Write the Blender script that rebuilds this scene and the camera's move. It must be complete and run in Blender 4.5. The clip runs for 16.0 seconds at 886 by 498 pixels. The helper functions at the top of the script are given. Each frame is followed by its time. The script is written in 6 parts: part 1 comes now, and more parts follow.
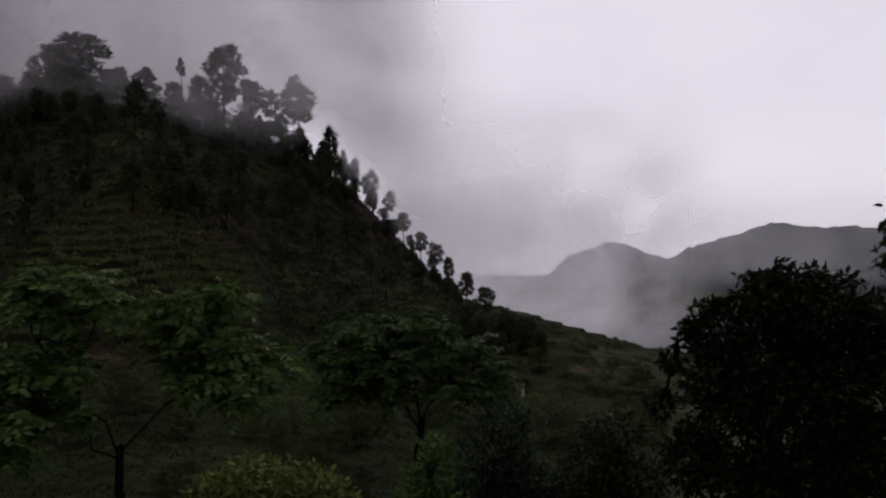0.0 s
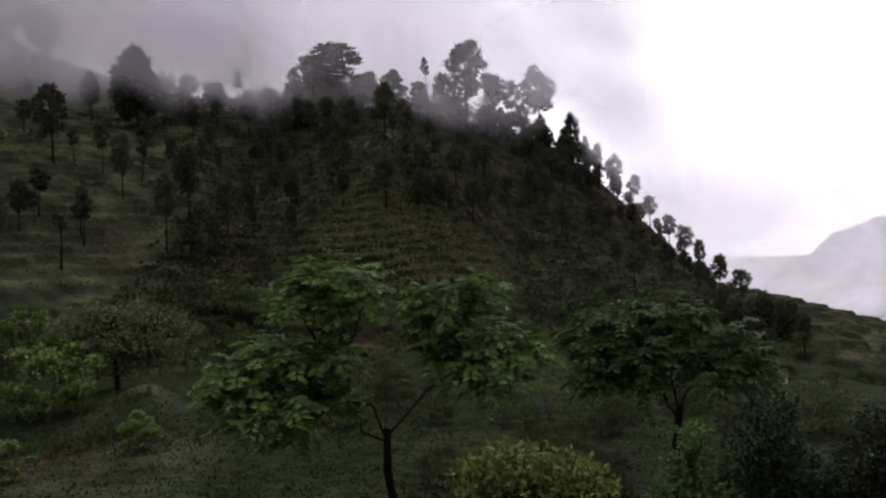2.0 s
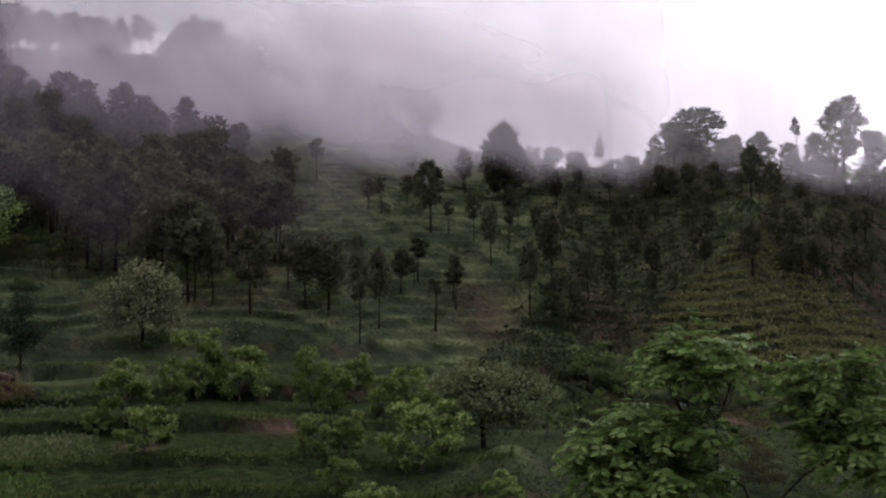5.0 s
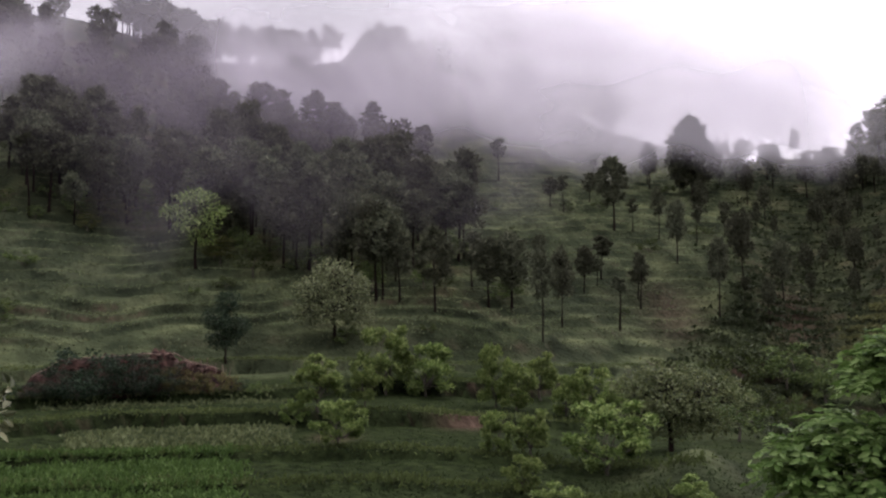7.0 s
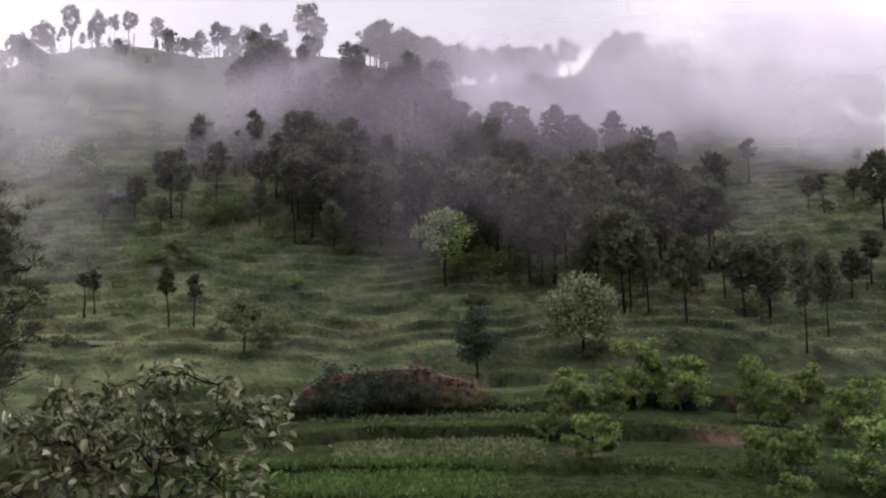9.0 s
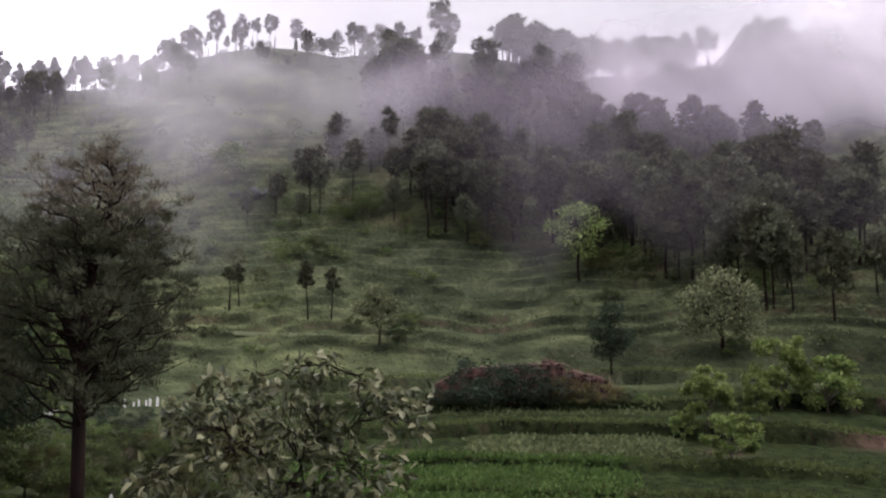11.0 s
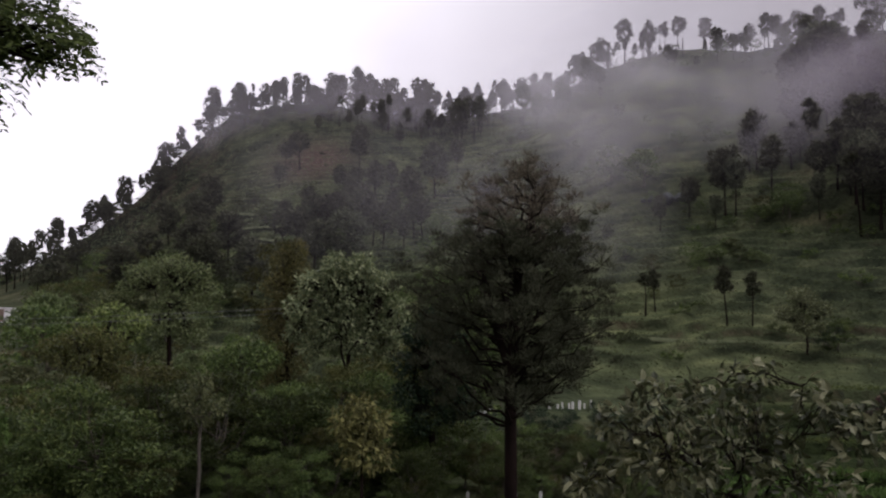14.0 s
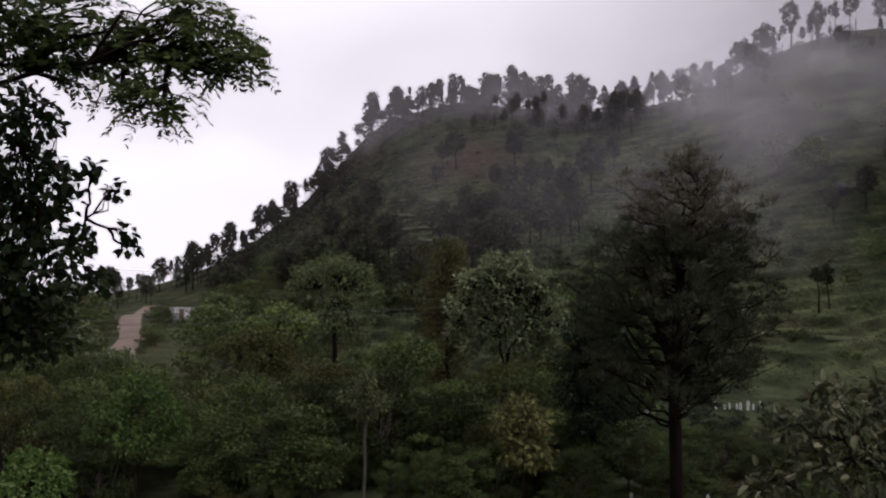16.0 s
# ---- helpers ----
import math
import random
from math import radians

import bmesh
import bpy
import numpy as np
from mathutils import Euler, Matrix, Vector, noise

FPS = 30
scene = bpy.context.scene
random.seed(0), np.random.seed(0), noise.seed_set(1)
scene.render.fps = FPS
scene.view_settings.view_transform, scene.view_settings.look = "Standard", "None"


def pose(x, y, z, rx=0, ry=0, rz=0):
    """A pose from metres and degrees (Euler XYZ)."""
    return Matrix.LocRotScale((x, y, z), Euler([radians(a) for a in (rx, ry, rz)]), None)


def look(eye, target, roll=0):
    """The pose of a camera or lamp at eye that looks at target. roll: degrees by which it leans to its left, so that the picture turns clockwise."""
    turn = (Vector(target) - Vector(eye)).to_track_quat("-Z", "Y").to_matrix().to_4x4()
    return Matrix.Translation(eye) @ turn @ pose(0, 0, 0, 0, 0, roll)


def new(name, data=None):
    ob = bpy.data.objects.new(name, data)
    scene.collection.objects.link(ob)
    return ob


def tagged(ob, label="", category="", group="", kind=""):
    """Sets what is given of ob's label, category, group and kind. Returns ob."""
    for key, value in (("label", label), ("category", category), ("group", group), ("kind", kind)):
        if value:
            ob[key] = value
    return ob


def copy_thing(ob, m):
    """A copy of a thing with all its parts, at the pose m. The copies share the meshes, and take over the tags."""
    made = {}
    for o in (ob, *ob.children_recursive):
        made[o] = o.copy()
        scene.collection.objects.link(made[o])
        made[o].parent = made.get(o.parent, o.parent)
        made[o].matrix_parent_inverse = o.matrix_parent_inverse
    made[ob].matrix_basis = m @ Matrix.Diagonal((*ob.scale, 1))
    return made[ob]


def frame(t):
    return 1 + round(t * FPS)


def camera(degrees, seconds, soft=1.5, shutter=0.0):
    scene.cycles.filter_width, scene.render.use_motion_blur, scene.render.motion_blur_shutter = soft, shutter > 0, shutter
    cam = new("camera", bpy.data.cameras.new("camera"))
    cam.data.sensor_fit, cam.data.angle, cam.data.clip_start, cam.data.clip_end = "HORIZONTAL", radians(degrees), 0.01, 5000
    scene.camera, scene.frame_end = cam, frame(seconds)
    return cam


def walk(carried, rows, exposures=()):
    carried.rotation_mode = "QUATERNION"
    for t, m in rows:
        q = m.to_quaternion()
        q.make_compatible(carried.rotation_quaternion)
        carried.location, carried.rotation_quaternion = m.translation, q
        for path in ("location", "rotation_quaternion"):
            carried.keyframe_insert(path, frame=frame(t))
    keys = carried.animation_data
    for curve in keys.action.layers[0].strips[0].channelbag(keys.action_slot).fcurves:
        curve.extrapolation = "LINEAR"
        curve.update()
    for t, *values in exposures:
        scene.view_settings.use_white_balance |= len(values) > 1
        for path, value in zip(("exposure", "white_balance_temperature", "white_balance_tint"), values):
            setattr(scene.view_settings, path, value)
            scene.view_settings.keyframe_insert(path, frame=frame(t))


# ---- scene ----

# The eye stands on a roadside bank above a terraced valley and turns on its heel, from the east round to the north-west.
EYE = 1.65
ARM = 0.25
ROWS = [
    (0.0, 0.04, 0.01, -0.02), (0.5, 4.35, -0.25, 0.57), (1.0, 7.67, -0.21, 1.19), (1.5, 11.42, -0.33, 1.64),
    (2.0, 15.14, -0.48, 2.24), (2.5, 18.58, -0.04, 2.35), (3.0, 22.33, 0.97, 2.08), (3.5, 26.66, 2.57, 1.60),
    (4.0, 31.46, 3.85, 1.29), (4.5, 34.48, 4.18, 1.12), (7.0, 48.35, 4.35, 0.51), (7.5, 51.49, 4.07, 0.89),
    (8.0, 55.61, 4.26, 1.22), (8.5, 60.15, 4.99, 1.46), (11.0, 71.70, 5.27, 0.76), (11.5, 74.92, 5.47, 0.30),
    (12.0, 78.91, 5.66, -0.08), (12.5, 83.47, 5.55, -0.10), (13.0, 88.04, 5.42, 0.24), (13.5, 92.67, 5.74, 0.33),
    (14.0, 96.96, 5.83, 0.07), (14.5, 100.17, 5.92, 0.14), (15.0, 102.30, 5.86, 0.14), (15.5, 104.41, 5.79, 0.06),
    (16.0, 106.69, 5.72, 0.00),
]
cam = camera(51.2, 16.0, soft=2.2)
walk(cam, [(t, pose(-ARM * math.sin(radians(yaw)), ARM * math.cos(radians(yaw)), EYE, 90 + pitch, roll, yaw)) for t, yaw, pitch, roll in ROWS],
     exposures=[(t, e, 6500, 20) for t, e in ((0.0, -2.75), (0.5, -2.55), (1.0, -2.25), (1.5, -1.9), (2.0, -1.5), (2.5, -1.1), (3.5, -0.75), (4.5, -0.9), (7.0, -0.3), (11.0, -0.08), (12.5, -0.42), (13.5, -0.75), (14.0, -1.1), (14.5, -1.25), (15.5, -1.4), (16.0, -1.45))])

# ---- light: an overcast sky after rain ----
world = bpy.data.worlds.new("overcast_sky")
scene.world = world
world.use_nodes = True
wn, wl = world.node_tree.nodes, world.node_tree.links
wn.clear()
sky = wn.new("ShaderNodeTexSky")
sky.sky_type, sky.sun_disc = "NISHITA", False
sky.sun_elevation, sky.sun_rotation = radians(72), radians(20)
sky_dim = wn.new("ShaderNodeMix")
sky_dim.data_type, sky_dim.blend_type = "RGBA", "MULTIPLY"
sky_dim.inputs["Factor"].default_value = 1.0
sky_dim.inputs["B"].default_value = (0.1, 0.1, 0.1, 1)
coords = wn.new("ShaderNodeTexCoord")
stretch = wn.new("ShaderNodeMapping")
stretch.inputs["Scale"].default_value = (1.0, 1.0, 2.6)
cloud = wn.new("ShaderNodeTexNoise")
cloud.inputs["Scale"].default_value, cloud.inputs["Detail"].default_value, cloud.inputs["Roughness"].default_value = 2.3, 5.0, 0.55
cloud_ramp = wn.new("ShaderNodeValToRGB")
cloud_ramp.color_ramp.elements[0].position, cloud_ramp.color_ramp.elements[0].color = 0.3, (0.85, 0.85, 0.905, 1)
cloud_ramp.color_ramp.elements[1].position, cloud_ramp.color_ramp.elements[1].color = 0.68, (0.96, 0.96, 1.0, 1)
cover = wn.new("ShaderNodeMix")
cover.data_type = "RGBA"
cover.inputs["Factor"].default_value = 0.94
sky_out = wn.new("ShaderNodeBackground")
sky_out.inputs["Strength"].default_value = 1.19
world_out = wn.new("ShaderNodeOutputWorld")
wl.new(coords.outputs["Generated"], stretch.inputs["Vector"])
wl.new(stretch.outputs["Vector"], cloud.inputs["Vector"])
wl.new(cloud.outputs["Fac"], cloud_ramp.inputs["Fac"])
wl.new(sky.outputs["Color"], sky_dim.inputs["A"])
wl.new(sky_dim.outputs["Result"], cover.inputs["A"])
wl.new(cloud_ramp.outputs["Color"], cover.inputs["B"])
wl.new(cover.outputs["Result"], sky_out.inputs["Color"])
wl.new(sky_out.outputs["Background"], world_out.inputs["Surface"])


def sky_lobe(bearing, height, start, full, gain):
    """An added lobe of sky brightness round one direction, fading out smoothly."""
    d = wn.new("ShaderNodeVectorMath")
    d.operation = "DOT_PRODUCT"
    a, e = radians(bearing), radians(height)
    d.inputs[1].default_value = (-math.sin(a) * math.cos(e), math.cos(a) * math.cos(e), math.sin(e))
    wl.new(coords.outputs["Generated"], d.inputs[0])
    r = wn.new("ShaderNodeMapRange")
    r.interpolation_type = "SMOOTHSTEP"
    r.inputs["From Min"].default_value, r.inputs["From Max"].default_value = start, full
    r.inputs["To Max"].default_value = gain
    wl.new(d.outputs["Value"], r.inputs["Value"])
    return r.outputs["Result"]


# brightness lobes added to the sky: low in the east and west, and overhead
ends, glow = wn.new("ShaderNodeMath"), wn.new("ShaderNodeMath")
wl.new(sky_lobe(-18, 12, 0.52, 0.92, 4.4), ends.inputs[0])
wl.new(sky_lobe(138, 15, 0.5, 1.0, 2.1), ends.inputs[1])
wl.new(ends.outputs[0], glow.inputs[0])
wl.new(sky_lobe(0, 90, 0.35, 1.0, 1.4), glow.inputs[1])
gain = wn.new("ShaderNodeMath")
gain.operation = "MULTIPLY_ADD"
gain.inputs[1].default_value = gain.inputs[2].default_value = 1.03
wl.new(glow.outputs[0], gain.inputs[0])
wl.new(gain.outputs[0], sky_out.inputs["Strength"])

sun_data = bpy.data.lights.new("veiled_sun", "SUN")
sun_data.energy, sun_data.angle, sun_data.color = 1.4, radians(26), (1.0, 0.98, 0.95)
sun = new("veiled_sun", sun_data)
sun.matrix_world = look((0, 0, 300), (25, -75, 50))

# ---- materials ----
def nodes_of(name):
    m = bpy.data.materials.new(name)
    m.use_nodes = True
    m.node_tree.nodes.clear()
    return m, m.node_tree.nodes, m.node_tree.links


def noise_node(n, l, scale, detail=4.0, vector=None):
    t = n.new("ShaderNodeTexNoise")
    t.inputs["Scale"].default_value, t.inputs["Detail"].default_value = scale, detail
    if vector is not None:
        l.new(vector, t.inputs["Vector"])
    return t


def ramp_node(n, l, fac, stops):
    r = n.new("ShaderNodeValToRGB")
    while len(r.color_ramp.elements) < len(stops):
        r.color_ramp.elements.new(0.5)
    for e, (p, c) in zip(r.color_ramp.elements, stops):
        e.position, e.color = p, (*c, 1)
    l.new(fac, r.inputs["Fac"])
    return r


def blend(n, l, fac, a, b, kind="MIX"):
    m = n.new("ShaderNodeMix")
    m.data_type, m.blend_type = "RGBA", kind
    for value, socket in ((fac, m.inputs["Factor"]), (a, m.inputs["A"]), (b, m.inputs["B"])):
        if isinstance(value, (int, float)):
            socket.default_value = value
        elif isinstance(value, tuple):
            socket.default_value = (*value, 1)
        else:
            l.new(value, socket)
    return m.outputs["Result"]


def leaf_material(name, dark, mid, light, gloss=0.45, through_light=0.3, patch=0.6, shine=0.1, vary=0.55, tints=(0.468, 0.506), tones=(0.65, 1.35)):
    """Foliage: each leaf its own tint, each tree its own shift, paler growth in patches."""
    m, n, l = nodes_of(name)
    geo, info, tc = n.new("ShaderNodeNewGeometry"), n.new("ShaderNodeObjectInfo"), n.new("ShaderNodeTexCoord")
    spots = noise_node(n, l, patch, 3.0, tc.outputs["Object"])
    mix = n.new("ShaderNodeMath")
    mix.operation = "MULTIPLY_ADD"
    l.new(geo.outputs["Random Per Island"], mix.inputs[0])
    mix.inputs[1].default_value = vary
    half = n.new("ShaderNodeMath")
    half.operation = "MULTIPLY"
    l.new(spots.outputs["Fac"], half.inputs[0])
    half.inputs[1].default_value = 1.05 - vary
    l.new(half.outputs[0], mix.inputs[2])
    col = ramp_node(n, l, mix.outputs[0], [(0.12, dark), (0.5, mid), (0.88, light)]).outputs["Color"]
    hue = n.new("ShaderNodeHueSaturation")
    shift = n.new("ShaderNodeMapRange")
    l.new(info.outputs["Random"], shift.inputs["Value"])
    shift.inputs["To Min"].default_value, shift.inputs["To Max"].default_value = tints
    l.new(shift.outputs["Result"], hue.inputs["Hue"])
    val = n.new("ShaderNodeMapRange")
    l.new(info.outputs["Random"], val.inputs["Value"])
    val.inputs["To Min"].default_value, val.inputs["To Max"].default_value = tones
    l.new(val.outputs["Result"], hue.inputs["Value"])
    l.new(col, hue.inputs["Color"])
    p, tr, mx, out = n.new("ShaderNodeBsdfPrincipled"), n.new("ShaderNodeBsdfTranslucent"), n.new("ShaderNodeMixShader"), n.new("ShaderNodeOutputMaterial")
    p.inputs["Roughness"].default_value = gloss
    p.inputs["Specular IOR Level"].default_value = shine
    l.new(hue.outputs["Color"], p.inputs["Base Color"])
    l.new(hue.outputs["Color"], tr.inputs["Color"])
    mx.inputs["Fac"].default_value = through_light
    l.new(p.outputs["BSDF"], mx.inputs[1])
    l.new(tr.outputs["BSDF"], mx.inputs[2])
    l.new(mx.outputs["Shader"], out.inputs["Surface"])
    return m


def rough_material(name, stops, scale, bump=0.3, roughness=0.85, fine=None, stretch_z=1.0):
    """A dry surface with broad stains and fine grain."""
    m, n, l = nodes_of(name)
    tc, mp = n.new("ShaderNodeTexCoord"), n.new("ShaderNodeMapping")
    mp.inputs["Scale"].default_value = (1, 1, stretch_z)
    l.new(tc.outputs["Object"], mp.inputs["Vector"])
    big = noise_node(n, l, scale, 5.0, mp.outputs["Vector"])
    small = noise_node(n, l, fine or scale * 9, 5.0, mp.outputs["Vector"])
    col = ramp_node(n, l, big.outputs["Fac"], stops).outputs["Color"]
    col = blend(n, l, 0.35, col, small.outputs["Fac"], "OVERLAY")
    bp = n.new("ShaderNodeBump")
    bp.inputs["Strength"].default_value, bp.inputs["Distance"].default_value = bump, 0.05
    l.new(small.outputs["Fac"], bp.inputs["Height"])
    p, out = n.new("ShaderNodeBsdfPrincipled"), n.new("ShaderNodeOutputMaterial")
    p.inputs["Roughness"].default_value = roughness
    p.inputs["Specular IOR Level"].default_value = 0.05
    l.new(col, p.inputs["Base Color"])
    l.new(bp.outputs["Normal"], p.inputs["Normal"])
    l.new(p.outputs["BSDF"], out.inputs["Surface"])
    return m


PINE = leaf_material("pine_needles", (0.0339, 0.0386, 0.0257), (0.0649, 0.0723, 0.0459), (0.1048, 0.1129, 0.0718), 0.7, 0.25, shine=0.05)
BROAD = leaf_material("broad_leaves", (0.0108, 0.0187, 0.0059), (0.0407, 0.0582, 0.0175), (0.1131, 0.1379, 0.0421), 0.38, 0.3, 0.8, vary=0.36, tints=(0.49, 0.512), tones=(0.5, 1.75))
FRESH = leaf_material("fresh_leaves", (0.028, 0.05, 0.0125), (0.11, 0.162, 0.045), (0.29, 0.355, 0.13), 0.38, 0.35, tints=(0.488, 0.502), tones=(0.85, 1.15))
PALE = leaf_material("pale_leaves", (0.0415, 0.0602, 0.0242), (0.0905, 0.1188, 0.0499), (0.1635, 0.1928, 0.0905), 0.38, 0.3)
OLIVE = leaf_material("olive_leaves", (0.0196, 0.0232, 0.0078), (0.0539, 0.0581, 0.0179), (0.1078, 0.1044, 0.0345), 0.38, 0.3, 0.8, vary=0.32, tints=(0.488, 0.508))
RUST = leaf_material("rusty_leaves", (0.0372, 0.0355, 0.0143), (0.0777, 0.0761, 0.027), (0.1436, 0.1352, 0.0495), 0.55, 0.3)
BIGLEAF = leaf_material("large_leaves", (0.0103, 0.0144, 0.0057), (0.0414, 0.0494, 0.0218), (0.23, 0.2357, 0.1357), 0.4, 0.2, 1.5, 0.15, tones=(0.9, 1.1))
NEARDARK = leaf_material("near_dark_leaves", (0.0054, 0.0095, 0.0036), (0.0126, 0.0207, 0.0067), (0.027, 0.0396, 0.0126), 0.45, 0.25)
GRASS = leaf_material("grass_blades", (0.0252, 0.0324, 0.0166), (0.049, 0.0612, 0.031), (0.0878, 0.103, 0.0533), 0.6, 0.3, 0.03, vary=0.15)
LEDGE = leaf_material("ledge_grass", (0.0471, 0.0632, 0.0326), (0.0903, 0.1121, 0.0566), (0.1491, 0.1704, 0.0902), 0.6, 0.35, 0.1, vary=0.3)
MEADOW = leaf_material("meadow_blades", (0.0077, 0.0126, 0.0044), (0.0178, 0.0267, 0.0095), (0.04, 0.0539, 0.0193), 0.6, 0.3, 0.05, vary=0.2)
SCRUB = leaf_material("scrub_leaves", (0.01, 0.0142, 0.0068), (0.0224, 0.0304, 0.0136), (0.0466, 0.056, 0.0248), 0.6, 0.25, 0.03, vary=0.28)
LIP = leaf_material("lip_grass", (0.0217, 0.0293, 0.0093), (0.0506, 0.0663, 0.0217), (0.0903, 0.1081, 0.0397), 0.6, 0.35, 0.1, vary=0.3)
# heath of the spur, its colour lightened so the ridge looks lit
LIT_HEATH = leaf_material("spur_heath", (0.039, 0.0445, 0.02), (0.096, 0.108, 0.045), (0.19, 0.2, 0.083), 0.6, 0.3, 0.05, vary=0.3)
BANKLEAF = leaf_material("bank_leaves", (0.0071, 0.0142, 0.0081), (0.0178, 0.0312, 0.0165), (0.041, 0.0606, 0.032), 0.5, 0.3, tints=(0.495, 0.515), tones=(0.8, 1.1))
CABBAGE = leaf_material("pale_vegetable_leaves", (0.0429, 0.0676, 0.0312), (0.1066, 0.1534, 0.065), (0.2145, 0.273, 0.13), 0.5, 0.3, 0.2)
YELLOW = leaf_material("yellow_green_leaves", (0.035, 0.046, 0.012), (0.105, 0.128, 0.033), (0.24, 0.27, 0.085), 0.45, 0.35)
YOUNG = leaf_material("young_leaves", (0.0212, 0.0455, 0.0094), (0.0747, 0.1348, 0.0306), (0.1868, 0.2669, 0.0934), 0.45, 0.4, tints=(0.495, 0.502), tones=(0.95, 1.1))
YOUNGDARK = leaf_material("dark_young_leaves", (0.0176, 0.0397, 0.0104), (0.0405, 0.0826, 0.0221), (0.0885, 0.1475, 0.048), 0.45, 0.35)
CLUSTER = leaf_material("clustered_leaves", (0.0468, 0.0622, 0.0298), (0.1152, 0.1404, 0.0707), (0.261, 0.288, 0.1582), 0.38, 0.3, 0.3)
PINE_BROWN = leaf_material("browning_needles", (0.051, 0.0451, 0.0294), (0.0978, 0.0874, 0.0589), (0.1445, 0.1306, 0.0902), 0.7, 0.3, shine=0.05)
PINE_NEAR = leaf_material("near_pine_needles", (0.023, 0.0278, 0.0165), (0.0484, 0.0556, 0.0329), (0.0819, 0.0886, 0.0541), 0.7, 0.3, shine=0.05)
CROP = leaf_material("crop_leaves", (0.023, 0.042, 0.0108), (0.0459, 0.078, 0.0198), (0.0837, 0.123, 0.0372), 0.5, 0.3, 0.2)
BARK = rough_material("pine_bark", [(0.3, (0.006, 0.004, 0.0033)), (0.7, (0.017, 0.0105, 0.0086))], 2.0, 0.6, 0.9, stretch_z=0.3)
BARK_PALE = rough_material("grey_bark", [(0.3, (0.05, 0.045, 0.038)), (0.7, (0.12, 0.105, 0.085))], 3.0, 0.4, 0.9, stretch_z=0.3)


def terrain_material():
    m, n, l = nodes_of("hillside_turf")
    tc, geo = n.new("ShaderNodeTexCoord"), n.new("ShaderNodeNewGeometry")
    at_field, at_soil = n.new("ShaderNodeAttribute"), n.new("ShaderNodeAttribute")
    at_field.attribute_name, at_soil.attribute_name = "field", "soil"
    wide = noise_node(n, l, 0.02, 5.0, tc.outputs["Object"])
    mid = noise_node(n, l, 0.16, 6.0, tc.outputs["Object"])
    fine = noise_node(n, l, 1.3, 6.0, tc.outputs["Object"])
    hill = ramp_node(n, l, mid.outputs["Fac"], [(0.34, (0.018, 0.0225, 0.013)), (0.5, (0.037, 0.045, 0.0252)), (0.66, (0.068, 0.076, 0.043))]).outputs["Color"]
    drift = ramp_node(n, l, wide.outputs["Fac"], [(0.35, (0.75, 0.78, 0.8)), (0.65, (1.2, 1.2, 1.05))]).outputs["Color"]
    hill = blend(n, l, 1.0, hill, drift, "MULTIPLY")
    moor = ramp_node(n, l, mid.outputs["Fac"], [(0.34, (0.016, 0.0195, 0.011)), (0.55, (0.033, 0.0385, 0.02)), (0.72, (0.07, 0.054, 0.036))]).outputs["Color"]
    at_moor = n.new("ShaderNodeAttribute")
    at_moor.attribute_name = "moor"
    hill = blend(n, l, at_moor.outputs["Fac"], hill, moor)
    lush = ramp_node(n, l, fine.outputs["Fac"], [(0.3, (0.0062, 0.0092, 0.0037)), (0.7, (0.017, 0.0242, 0.009))]).outputs["Color"]
    col = blend(n, l, at_field.outputs["Fac"], hill, lush)
    earth = ramp_node(n, l, fine.outputs["Fac"], [(0.3, (0.04, 0.027, 0.02)), (0.7, (0.09, 0.058, 0.043))]).outputs["Color"]
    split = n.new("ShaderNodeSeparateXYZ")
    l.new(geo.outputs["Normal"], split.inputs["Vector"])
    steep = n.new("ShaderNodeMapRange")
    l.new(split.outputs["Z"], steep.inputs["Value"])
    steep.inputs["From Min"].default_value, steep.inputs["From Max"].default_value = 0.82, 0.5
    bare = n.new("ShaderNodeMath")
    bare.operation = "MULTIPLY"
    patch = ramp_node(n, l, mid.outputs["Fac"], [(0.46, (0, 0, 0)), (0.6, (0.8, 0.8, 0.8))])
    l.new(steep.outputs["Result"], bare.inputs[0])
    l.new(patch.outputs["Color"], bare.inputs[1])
    both = n.new("ShaderNodeMath")
    both.operation, both.use_clamp = "ADD", True
    l.new(bare.outputs[0], both.inputs[0])
    l.new(at_soil.outputs["Fac"], both.inputs[1])
    # slope shade put into the turf colour: steep risers darkened, level treads lightened
    slope_shade = ramp_node(n, l, split.outputs["Z"], [(0.5, (0.42, 0.4, 0.4)), (0.82, (0.8, 0.8, 0.8)), (0.985, (1.28, 1.28, 1.16))]).outputs["Color"]
    col = blend(n, l, 1.0, col, slope_shade, "MULTIPLY")
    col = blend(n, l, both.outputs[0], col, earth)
    col = blend(n, l, 0.45, col, fine.outputs["Fac"], "OVERLAY")
    bp = n.new("ShaderNodeBump")
    bp.inputs["Strength"].default_value, bp.inputs["Distance"].default_value = 0.9, 0.6
    l.new(fine.outputs["Fac"], bp.inputs["Height"])
    p, out = n.new("ShaderNodeBsdfPrincipled"), n.new("ShaderNodeOutputMaterial")
    p.inputs["Roughness"].default_value = 0.9
    p.inputs["Specular IOR Level"].default_value = 0.02
    l.new(col, p.inputs["Base Color"])
    l.new(bp.outputs["Normal"], p.inputs["Normal"])
    l.new(p.outputs["BSDF"], out.inputs["Surface"])
    return m


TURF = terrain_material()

# ---- the ground: plan in polar form round the eye (bearing in degrees, distance in metres) ----
def compass(az, r, z=0.0):
    a = np.radians(az)
    return -np.sin(a) * r, np.cos(a) * r, z


